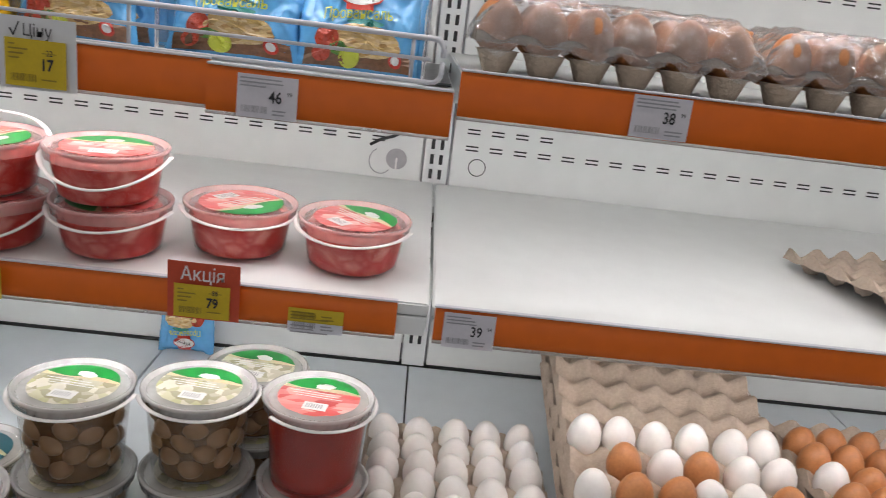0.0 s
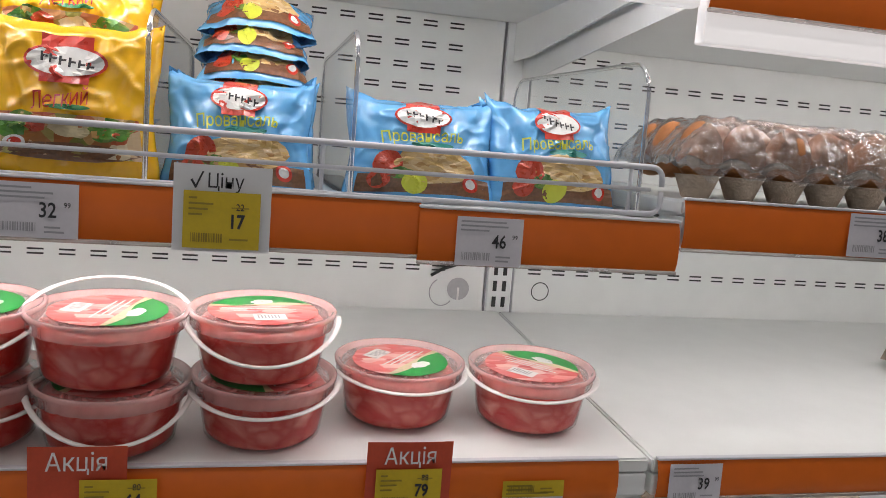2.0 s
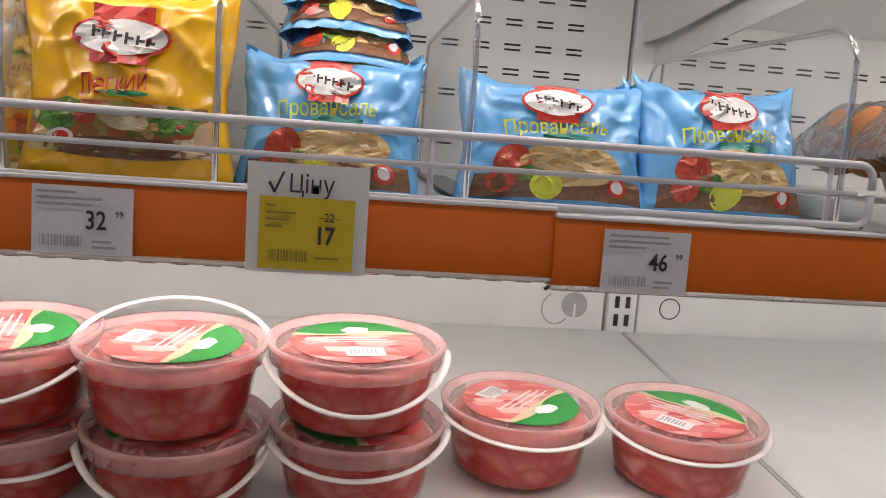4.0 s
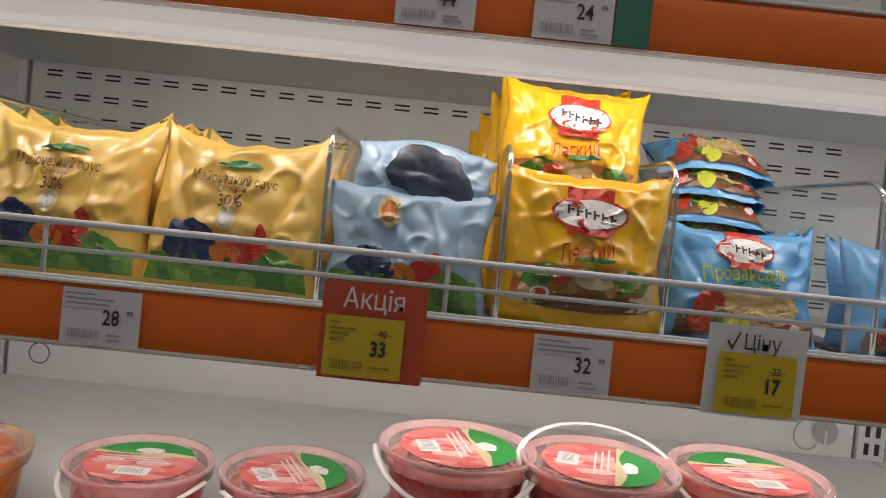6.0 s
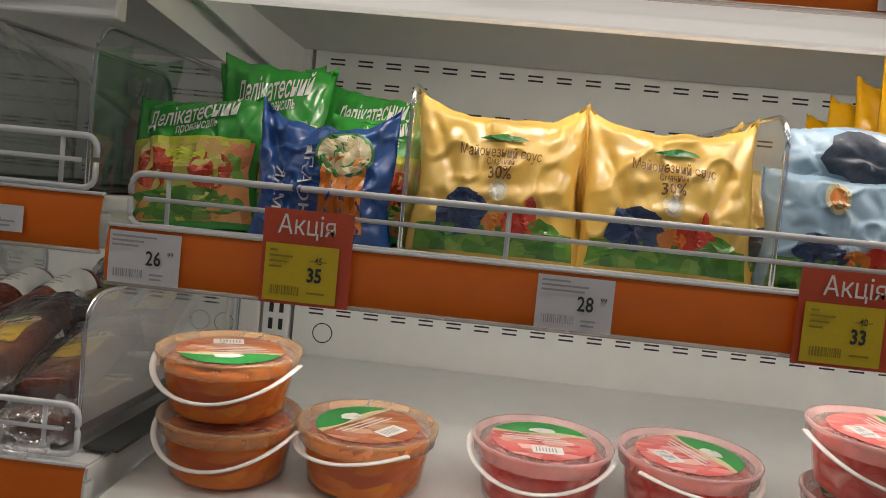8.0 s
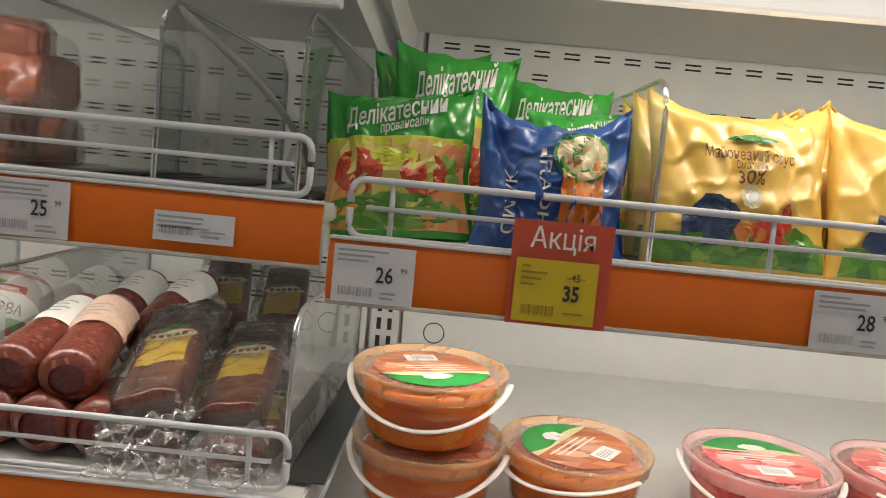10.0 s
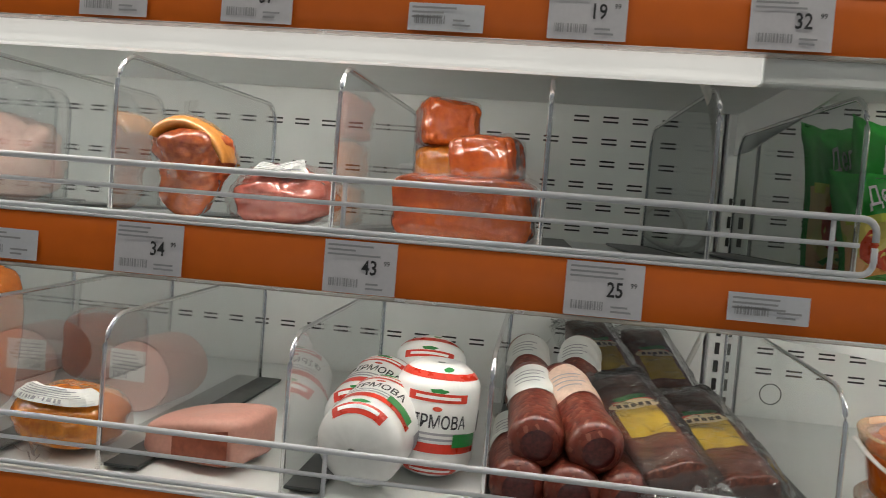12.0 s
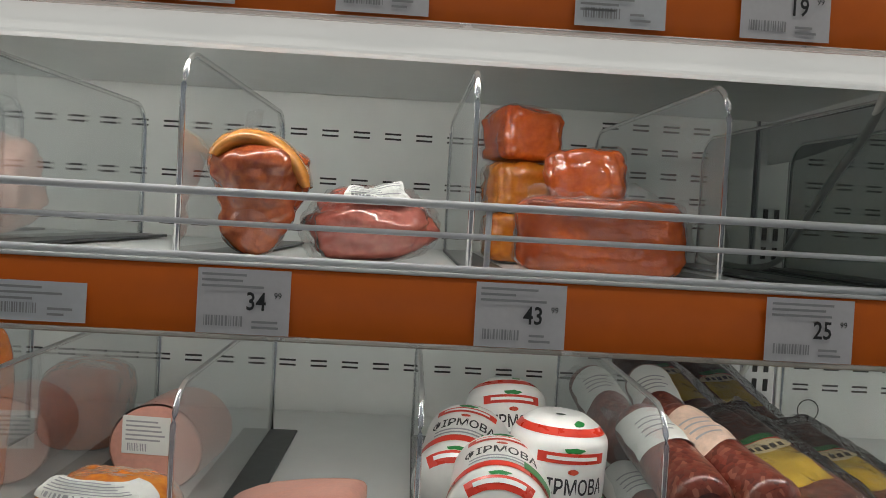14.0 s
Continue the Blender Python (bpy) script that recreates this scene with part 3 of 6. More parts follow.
def promo_card(x, top, w, h, title, number, old, body, ink, label, yx=0.004, yw=0.057, yh=0.044, ydrop=0.0, yz=None):
    """A stiff promotion card hung over the strip, with a yellow price tag on its lower part."""
    ob = thing("promotion_card", pose(x + w / 2, TAG_Y - 0.003, top - h / 2), label, "promotion card", "promotion cards")
    bm = sheet(lambda u, v: ((u - 0.5) * w, -0.0012 * math.sin(math.pi * u) - 0.002 * v, (v - 0.5) * h), 8, 8)
    part("card", bm, body, ob)
    on = flat_on(0, 0, -0.0052)
    part("title", words(title, 0.0205 if body is RED_CARD else 0.0155, on, 0.0 if body is RED_CARD else 0.002, h / 2 - 0.0125, 0.86, 0.002), ink, ob, "bold heading")
    if body is not RED_CARD:
        part("tick", laid([(-0.022, 0), (-0.0185, -0.006), (-0.0175, -0.006), (-0.012, 0.007), (-0.0135, 0.007), (-0.018, -0.0035), (-0.0205, 0.001)],
                          [(0, 1, 5, 6), (1, 2, 5), (2, 3, 4, 5)], flat_on(-0.002, h / 2 - 0.012, -0.0052)), ink, ob, "black tick mark")
    yc = (yz if yz is not None else -h / 2 + yh / 2 + 0.003)
    tag = part("yellow_tag", sheet(lambda u, v: (-w / 2 + yx + yw * u, -0.0052 - 0.0006 * math.sin(3 * u), yc + (v - 0.5) * yh), 6, 3), YELLOW_TAG, ob, "yellow paper price tag")
    on2 = flat_on(-w / 2 + yx + yw / 2, yc, -0.0066)
    part("price", words(number, 0.0150, on2, 0.011, -0.001, 0.80, 0.03), INK, ob)
    part("old_price", words(old, 0.0075, on2, 0.0135, 0.0105, 0.85, 0.01), INK, ob)
    bm = bmesh.new()
    plate(0.007, 0.020, 0.0098, 0.0107, flat_on(-w / 2 + yx + yw / 2, yc, -0.007), 1, 1, bm)
    for k in range(4):
        plate(-yw / 2 + 0.004, -yw / 2 + 0.010 + 0.004 * (k * 7 % 4), yh / 2 - 0.006 - k * 0.0042, yh / 2 - 0.0045 - k * 0.0042, on2, 1, 1, bm)
    plate(0.006, 0.02, -yh / 2 + 0.007, -yh / 2 + 0.0085, on2, 1, 1, bm)
    x0 = -yw / 2 + 0.006
    rnd = random.Random(int(abs(x) * 1000))
    while x0 < 0.0:
        t = rnd.choice((0.0005, 0.0009, 0.0013))
        plate(x0, x0 + t, -yh / 2 + 0.005, -yh / 2 + 0.012, on2, 1, 1, bm)
        x0 += t + rnd.choice((0.0005, 0.0009))
    part("small_print", bm, DULL_INK, ob, "small print and barcode")
    return ob


promo_card(-1.087, 1.319, 0.070, 0.0735, "Акція", "35", "45", RED_CARD, WHITE_INK, "red promotion card with a yellow price tag on the strip")
promo_card(-0.684, 1.314, 0.076, 0.0715, "Акція", "33", "40", RED_CARD, WHITE_INK, "red promotion card with a yellow price tag on the strip")
promo_card(-0.502, 1.088, 0.072, 0.060, "Акція", "64", "80", RED_CARD, WHITE_INK, "red promotion card with a yellow price tag hung aside", yx=0.038, yh=0.034, yz=-0.013)
promo_card(-0.241, 1.089, 0.074, 0.062, "Акція", "79", "88", RED_CARD, WHITE_INK, "red promotion card with a yellow price tag on the strip", yx=0.008, yh=0.036)
promo_card(-0.403, 1.311, 0.073, 0.067, "Ціну", "17", "22", WHITE_CARD, INK, "white price card with a yellow tag on the strip", yx=0.008, yh=0.044)

price_tag(-0.612, Z1 - 0.004, h=0.028, tilt=-0.11)

# ---------------------------------------------------------------- pouches of sauce
FOIL_YELLOW = mat("gold_yellow_pouch_film", (0.84, 0.54, 0.12), 0.32, vary=0.035, scale=30, bump=0.12, bump_scale=60, bump_depth=0.003, coat=0.6)
FOIL_ORANGE = mat("orange_yellow_pouch_film", (0.92, 0.50, 0.008), 0.24, vary=0.035, scale=30, bump=0.12, bump_scale=60, bump_depth=0.003, coat=0.6)
FOIL_BLUE = mat("sky_blue_pouch_film", (0.13, 0.44, 0.80), 0.24, vary=0.035, scale=30, bump=0.12, bump_scale=60, bump_depth=0.003, coat=0.6)
FOIL_PALE = mat("pale_blue_pouch_film", (0.35, 0.52, 0.68), 0.24, vary=0.035, scale=30, bump=0.12, bump_scale=60, bump_depth=0.003, coat=0.6)
FOIL_NAVY = mat("navy_pouch_film", (0.02, 0.095, 0.34), 0.24, vary=0.035, scale=30, bump=0.12, bump_scale=60, bump_depth=0.003, coat=0.6)
FOIL_GREEN = mat("green_pouch_film", (0.03, 0.36, 0.05), 0.24, vary=0.035, scale=30, bump=0.12, bump_scale=60, bump_depth=0.003, coat=0.6)
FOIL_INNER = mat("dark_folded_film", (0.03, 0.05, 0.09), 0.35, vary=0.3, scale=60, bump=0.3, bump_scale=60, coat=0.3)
FOOD = cells("printed_salad_picture", [(0.06, 0.22, 0.02), (0.55, 0.08, 0.03), (0.70, 0.50, 0.22), (0.10, 0.28, 0.03), (0.62, 0.32, 0.12), (0.75, 0.65, 0.45)], 70, 0.3, 0.12, coat=0.3)
NOODLE = cells("printed_noodle_picture", [(0.62, 0.42, 0.14), (0.70, 0.52, 0.25), (0.45, 0.25, 0.08), (0.75, 0.60, 0.35)], 130, 0.3, 0.15, (1, 1, 3), coat=0.3)
VEG = cells("printed_vegetable_picture", [(0.80, 0.20, 0.09), (0.36, 0.55, 0.06), (0.84, 0.36, 0.20), (0.60, 0.68, 0.16), (0.80, 0.26, 0.13), (0.12, 0.38, 0.04)], 24, 0.3, 0.12, coat=0.3)
LEAF = cells("printed_green_leaves", [(0.03, 0.14, 0.02), (0.10, 0.30, 0.04), (0.05, 0.20, 0.02), (0.22, 0.36, 0.06)], 90, 0.3, 0.1, coat=0.3)
P_RED = mat("red_print", (0.62, 0.04, 0.02), 0.28, coat=0.4, vary=0.05)
P_WHITE = mat("white_print", (0.80, 0.80, 0.78), 0.28, coat=0.4, vary=0.03)
P_DARK = mat("dark_brown_print", (0.06, 0.04, 0.03), 0.35, coat=0.3)
P_GREEN = mat("green_print", (0.02, 0.22, 0.05), 0.3, coat=0.3)
P_TEAL = mat("teal_print", (0.02, 0.28, 0.24), 0.3, coat=0.3)
P_LIME = mat("lime_print", (0.62, 0.68, 0.06), 0.3, coat=0.3)
P_TOMATO = mat("tomato_print", (0.60, 0.07, 0.03), 0.28, coat=0.4, vary=0.15, scale=60)
P_NAVY = mat("dark_blue_print", (0.03, 0.06, 0.16), 0.3, coat=0.3, vary=0.2, scale=80)
P_CREAM = mat("cream_print", (0.72, 0.62, 0.38), 0.3, coat=0.3, vary=0.1, scale=60)
P_BREAD = mat("brown_bread_print", (0.20, 0.09, 0.04), 0.32, coat=0.3, vary=0.25, scale=80)
P_ORANGE = mat("orange_print", (0.72, 0.22, 0.03), 0.3, coat=0.3, vary=0.1, scale=60)
P_CUKE = mat("cucumber_print", (0.35, 0.50, 0.08), 0.3, coat=0.3, vary=0.2, scale=120)


class Pouch:
    """A pillow pouch standing on its lower seam: u from -1 to 1 across, v from 0 to 1 up."""

    def __init__(self, w, h, d, seed, ears=0.08, sag=0.0, wrinkle=1.0):
        self.w, self.h, self.d, self.ears, self.sag, self.k = w, h, d, ears, sag, wrinkle
        self.o = Vector((seed * 3.17, seed * 1.31, seed * 0.77))

    def at(self, u, v, side=-1, lift=0.0):
        low = v ** 0.8
        bulge = max(0.0, 1 - abs(u) ** 2.6) ** 0.6 * max(0.0, math.sin(math.pi * min(1, (low * 0.90 + 0.05)))) ** 0.55
        seam = max(0.0, (v - 0.93) / 0.07) if v > 0.93 else 0.0
        bulge *= 1 - 0.8 * seam
        pinch = 1 - 0.07 * math.sin(math.pi * v) - 0.02 * math.sin(9 * v + self.o.x) + 0.012 * noise.noise(Vector((v * 9, u, 0)) + self.o)
        x = u * self.w / 2 * pinch
        edge = self.k * 0.02 * self.h * noise.noise(Vector((u * 4.5, side * 0.2, 1.7)) + self.o * 2)
        z = v * self.h + self.ears * self.h * (abs(u) ** 4) * v ** 3 - self.sag * self.h * (1 - u * u) * v ** 2 + edge * v ** 4
        p = Vector((u * 1.3, v * 1.3, side * 0.7)) + self.o
        fold = noise.noise(p * 1.7) * 0.55 + noise.noise(p * 3.3) * 0.12
        ridge = abs(noise.noise(Vector((u * 2.2 + v * 1.1, v * 2.6 - u * 0.8, 3.3)) + self.o * 2))
        corner = max(0.0, abs(u) - 0.45) * 1.4
        crease = abs(noise.noise(Vector((u * 3.1 - v * 2.3, v * 5.0 + u * 1.7, side * 2.0)) + self.o * 3)) ** 0.7
        fine = (1 - abs(noise.noise(Vector((u * 2.6 + v * 1.9, v * 3.8 - u * 1.4, side)) + self.o * 5))) ** 12
        bend = 0.05 * noise.noise(Vector((v * 4, side, u)) + self.o)
        tuck = math.exp(-((abs(u) - 0.22 - 0.68 * v + bend) / 0.075) ** 2) * min(1.0, 3 * v) * (0.6 + 0.8 * noise.noise(Vector((u * 0.7, 4.4, 0)) + self.o))
        belly = math.exp(-((v - 0.40 - 0.10 * u * u + bend) / 0.06) ** 2) * (1 - u * u)
        out = self.d / 2 * bulge - self.k * self.d * 0.07 * (0.30 - crease) * (0.3 + 0.7 * bulge) + self.k * self.d * (0.13 * fold - 0.15 * ridge * (0.35 + corner)) * (0.4 + 0.6 * bulge)
        out += self.k * self.d * (0.07 * fine - 0.12 * max(0.0, tuck) + 0.06 * belly) * (0.25 + 0.75 * bulge)
        y = side * (out + 0.0007)
        return (x, y + side * lift, z)

    def front(self, lift=0.0007):
        return lambda x, y: self.at(x, y, -1, lift + 0.0020)

    def body(self):
        bm = bmesh.new()
        n, m = 64, 56
        grids = []
        for side in (-1, 1):
            grids.append([[bm.verts.new(self.at(-1 + 2 * i / n, j / m, side)) for j in range(m + 1)] for i in range(n + 1)])
        for g, flip in zip(grids, (False, True)):
            for i in range(n):
                for j in range(m):
                    f = (g[i][j], g[i + 1][j], g[i + 1][j + 1], g[i][j + 1])
                    bm.faces.new(f[::-1] if flip else f)
        bmesh.ops.remove_doubles(bm, verts=bm.verts, dist=0.0016)
        return bm


def pouch(name_label, m, p, film_mat, group):
    ob = thing("sauce_pouch", m, name_label, "sauce pouch", group)
    part("pouch_film", p.body(), film_mat, ob, "", True)
    return ob


def logo(ob, f, cx, cy, s, asp):
    """A red banner with a white oval on it and dark squiggles, in place of the maker's mark."""
    part("banner", plate(cx - 0.30 * s, cx + 0.30 * s, cy - 0.30 * s * asp, cy + 0.36 * s * asp, f(0.0006)), P_RED, ob, "red banner")
    part("oval_rim", disc(cx, cy, 0.50 * s, 0.24 * s * asp, f(0.0010)), P_RED, ob)
    part("oval", disc(cx, cy, 0.46 * s, 0.205 * s * asp, f(0.0014)), P_WHITE, ob, "white oval badge")
    bm = bmesh.new()
    for k in range(6):
        x = cx - 0.28 * s + k * 0.11 * s
        y = cy + (0.05 - 0.02 * k) * s * asp
        plate(x - 0.014 * s, x + 0.016 * s, y - 0.07 * s * asp, y + 0.06 * s * asp, f(0.0018), 1, 2, bm)
        plate(x, x + 0.07 * s, y - 0.015 * s * asp, y + 0.015 * s * asp, f(0.0018), 2, 1, bm)
    part("badge_mark", bm, INK, ob, "dark squiggle on the badge")


def blue_pouch(m, seed, w=0.135, h=0.088):
    p = Pouch(w, h, 0.046, seed, 0.13, 0.0, 1.2)
    ob = pouch("sky-blue plastic pouch of mayonnaise with a noodle picture", m, p, FOIL_BLUE, "blue sauce pouches")
    f = lambda lift=0.0007: p.front(lift)
    logo(ob, f, -0.02, 0.79, 0.76, 0.74)
    part("title_stroke", words("Провансаль", 0.17, f(0.0010), -0.03, 0.575, 1.15, 0.008, 0.04), P_LIME, ob, "yellow-green script")
    part("ribbon", disc(0.1, 0.485, 0.30, 0.04, f(0.0009)), P_TEAL, ob, "teal ribbon")
    part("table_print", plate(-0.86, 0.90, 0.03, 0.20, f(0.0006), 10, 4), P_BREAD, ob, "brown table edge")
    part("noodle_print", disc(0.14, 0.30, 0.56, 0.17, f(0.0010), 5, 26, 0.12, seed), NOODLE, ob, "printed noodles")
    part("tomato_print", disc(-0.50, 0.29, 0.20, 0.13, f(0.0012), 4, 20, 0.06, seed + 1), P_TOMATO, ob)
    part("tomato_print", disc(-0.58, 0.15, 0.15, 0.09, f(0.0014), 4, 20, 0.05, seed + 2), P_TOMATO, ob)
    part("lime_print", disc(-0.12, 0.12, 0.17, 0.10, f(0.0016), 4, 20), P_LIME, ob)
    part("leaf_print", disc(-0.30, 0.20, 0.16, 0.06, f(0.0013), 3, 18, 0.25, seed + 3), LEAF, ob)
    part("emblem", disc(0.62, 0.14, 0.11, 0.075, f(0.0014), 3, 18), P_RED, ob, "round red emblem")
    part("emblem_face", disc(0.62, 0.14, 0.07, 0.045, f(0.0018), 3, 18), P_WHITE, ob)
    return ob


def orange_pouch(m, seed, w=0.14, h=0.175):
    p = Pouch(w, h, 0.055, seed, 0.07, 0.0, 1.15)
    ob = pouch("orange-yellow plastic pouch of light mayonnaise with salad picture", m, p, FOIL_ORANGE, "orange sauce pouches")
    f = lambda lift=0.0007: p.front(lift)
    logo(ob, f, 0.0, 0.74, 0.92, 0.52)
    part("title_stroke", words("Легкий", 0.155, f(0.0010), -0.02, 0.49, 1.25, 0.0, 0.08), P_RED, ob, "red script heading")
    part("ribbon", disc(0.08, 0.445, 0.26, 0.018, f(0.0009)), P_GREEN, ob, "green ribbon")
    part("salad_print", plate(-0.86, 0.86, 0.14, 0.40, f(0.0008), 20, 10), FOOD, ob, "printed salad and bread")
    part("leaf_print", disc(-0.52, 0.33, 0.26, 0.075, f(0.0012), 4, 22, 0.3, seed + 1), LEAF, ob)
    part("leaf_print", disc(0.55, 0.32, 0.26, 0.07, f(0.0012), 4, 22, 0.3, seed + 2), LEAF, ob)
    part("tomato_print", disc(-0.30, 0.33, 0.14, 0.05, f(0.0015), 3, 18, 0.1, seed + 3), P_TOMATO, ob)
    part("cheese_print", disc(0.10, 0.31, 0.22, 0.055, f(0.0015), 3, 18, 0.2, seed + 4), P_CREAM, ob)
    part("bread_print", disc(0.05, 0.17, 0.80, 0.055, f(0.0014), 3, 26, 0.1, seed + 5), P_BREAD, ob)
    part("emblem", disc(-0.52, 0.215, 0.12, 0.042, f(0.0017), 3, 18), P_WHITE, ob, "round emblem")
    part("emblem_ring", disc(-0.52, 0.215, 0.08, 0.028, f(0.0020), 3, 18), P_RED, ob)
    return ob


def rooster(ob, f, seed, low=0.0):
    part("meadow_print", plate(-0.9, 0.9, 0.03, 0.20 + low, f(0.0007), 20, 8), LEAF, ob, "printed green meadow")
    part("bird_print", disc(-0.40, 0.26 + low, 0.30, 0.14, f(0.0011), 4, 22, 0.22, seed + 1), P_NAVY, ob, "dark blue bird shape")
    part("bird_print", disc(-0.42, 0.35 + low, 0.20, 0.07, f(0.0012), 3, 20, 0.3, seed + 5), P_NAVY, ob)
    part("bird_print", disc(0.28, 0.24 + low, 0.20, 0.10, f(0.0012), 4, 22, 0.28, seed + 2), P_RED, ob, "red-orange bird shape")
    part("bird_print", disc(0.40, 0.34 + low, 0.06, 0.07, f(0.0014), 3, 16, 0.3, seed + 3), P_RED, ob)
    part("vegetable_print", disc(0.02, 0.22 + low, 0.16, 0.07, f(0.0013), 3, 18, 0.2, seed + 6), P_ORANGE, ob)
    part("leaf_print", disc(0.56, 0.18 + low, 0.22, 0.08, f(0.0013), 3, 18, 0.3, seed + 4), LEAF, ob)


def gold_pouch(m, seed, w=0.146, h=0.128):
    p = Pouch(w, h, 0.056, seed, 0.15, 0.03, 1.3)
    ob = pouch("shiny gold-yellow pouch of mayonnaise sauce with a rooster picture", m, p, FOIL_YELLOW, "gold sauce pouches")
    f = lambda lift=0.0007: p.front(lift)
    rooster(ob, f, seed)
    part("green_arch", disc(0.02, 0.78, 0.28, 0.055, f(0.0009), 3, 20, 0.1, seed, (0.25, 2.9)), P_GREEN, ob, "green arched mark")
    part("heading", words("Майонезний соус", 0.100, f(0.0010), 0.0, 0.69, 1.15, 0.008, -0.02), P_BREAD, ob, "dark brown heading")
    part("heading", words("Смачний", 0.07, f(0.0010), 0.0, 0.625, 1.1, 0.004), P_BREAD, ob)
    part("percent", words("30%", 0.115, f(0.0010), 0.0, 0.545, 1.5, 0.012), P_BREAD, ob, "30% in dark brown")
    part("emblem", disc(0.0, 0.43, 0.12, 0.075, f(0.0012), 3, 18), P_CREAM, ob, "round pale emblem")
    part("emblem_mark", disc(0.0, 0.43, 0.06, 0.04, f(0.0016), 3, 14, 0.3, seed), P_WHITE, ob)
    return ob


def pale_pouch(m, seed):
    p = Pouch(0.135, 0.093, 0.055, seed, 0.10, -0.05, 1.2)
    ob = pouch("pale blue pouch of sauce with its dark top folded over", m, p, FOIL_PALE, "")
    f = lambda lift=0.0007: p.front(lift)
    rooster(ob, f, seed, 0.10)
    part("emblem", disc(-0.22, 0.80, 0.15, 0.13, f(0.0010), 3, 20), P_CREAM, ob, "round cream emblem")
    part("emblem_mark", disc(-0.22, 0.80, 0.10, 0.085, f(0.0013), 3, 18, 0.1), P_ORANGE, ob)
    q = Pouch(0.118, 0.052, 0.030, seed + 7, 0.04, -0.18, 1.6)
    top = part("folded_top", q.body(), FOIL_PALE, ob, "crumpled pale blue top", True)
    top.matrix_local = pose(0.004, 0.006, 0.080, -8, 4, 0)
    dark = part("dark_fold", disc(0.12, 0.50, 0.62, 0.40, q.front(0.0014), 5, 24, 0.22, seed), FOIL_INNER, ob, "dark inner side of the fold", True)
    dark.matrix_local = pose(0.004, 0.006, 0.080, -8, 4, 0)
    return ob


def green_pouch(m, seed, w=0.115, h=0.125):
    p = Pouch(w, h, 0.05, seed, 0.05, 0, 1.1)
    ob = pouch("bright green plastic pouch of sauce with vegetable picture", m, p, FOIL_GREEN, "green sauce pouches")
    f = lambda lift=0.0007: p.front(lift)
    part("vegetable_print", plate(-0.95, 0.95, 0.04, 0.64, f(0.0006), 16, 8), VEG, ob, "printed tomatoes and lettuce")
    part("tomato_print", disc(-0.45, 0.42, 0.34, 0.16, f(0.0011), 4, 20, 0.1, seed), P_TOMATO, ob)
    part("tomato_print", disc(0.45, 0.40, 0.30, 0.14, f(0.0011), 4, 20, 0.1, seed + 1), P_TOMATO, ob)
    part("lemon_print", disc(0.05, 0.52, 0.34, 0.07, f(0.0013), 4, 20, 0.15, seed + 2), P_LIME, ob)
    part("leaf_print", disc(0.0, 0.16, 0.9, 0.12, f(0.0010), 4, 26, 0.1, seed + 3), LEAF, ob)
    part("white_swoosh", plate(-0.9, 0.9, 0.60, 0.66, f(0.0010), 14, 1), P_LIME, ob, "pale swoosh")
    part("heading", words("Делікатесний", 0.20, f(0.0012), 0.02, 0.84, 0.98, 0.014, 0.10), P_WHITE, ob, "white heading")
    part("heading", words("провансаль", 0.11, f(0.0012), 0.14, 0.745, 1.0, 0.006, 0.10), P_WHITE, ob)
    return ob


def navy_pouch(m, seed):
    p = Pouch(0.120, 0.105, 0.06, seed, 0.16, 0.06, 2.1)
    ob = pouch("crumpled dark blue pouch of sauce with an orange panel", m, p, FOIL_NAVY, "")
    f = lambda lift=0.0007: p.front(lift)
    part("orange_panel", plate(0.02, 0.62, 0.10, 0.72, f(0.0008), 8, 8), P_ORANGE, ob, "orange panel")
    part("golden_disc", disc(0.30, 0.74, 0.36, 0.18, f(0.0014), 5, 26), P_CREAM, ob, "golden round picture")
    part("golden_rim", disc(0.30, 0.74, 0.40, 0.205, f(0.0010), 5, 26), P_GREEN, ob)
    part("side_word", words("СМАК", 0.20, lambda x, y: p.at(y, x, -1, 0.0012), 0.36, -0.62, 0.8, 0.01), P_WHITE, ob, "white side lettering")
    part("side_word", words("НСАЛЬ", 0.20, lambda x, y: p.at(y, x, -1, 0.0012), 0.50, -0.20, 0.9, 0.01), P_WHITE, ob, "white side lettering")
    return ob


PY = FRONT + 0.052
gold_pouch(pose(-0.912, PY + 0.002, Z2 + 0.001, -13, 0, 2), 1)
gold_pouch(pose(-0.771, PY + 0.002, Z2 + 0.001, -13, 0, -2), 2)
gold_pouch(pose(-0.915, PY + 0.058, Z2 + 0.001, -12, 1, 3), 3)
gold_pouch(pose(-0.765, PY + 0.058, Z2 + 0.001, -12, -1, 0), 4)
gold_pouch(pose(-0.912, PY + 0.112, Z2 + 0.001, -11, 0, 1), 5)
gold_pouch(pose(-0.768, PY + 0.112, Z2 + 0.001, -11, 1, 1), 6)
pale_pouch(pose(-0.630, PY, Z2 + 0.001, -5, 0, -3), 11)
gold_pouch(pose(-0.628, PY + 0.15, Z2 + 0.001, -10, 2, 4), 12, 0.125, 0.11)
orange_pouch(pose(-0.489, PY - 0.004, Z2 + 0.001, -5, 0, -1), 21, 0.137, 0.122)
orange_pouch(pose(-0.500, PY + 0.046, Z2 + 0.084, -9, 2, 0), 22, 0.128, 0.118)
orange_pouch(pose(-0.497, PY + 0.058, Z2 + 0.001, -3, 0, 1), 29, 0.125, 0.088)
for k in range(4):
    orange_pouch(pose(-0.508 - 0.007 * k, PY + 0.108 + 0.04 * k, Z2 + 0.001, -6, 3, 1), 23 + k, 0.125, 0.212 - 0.014 * k)
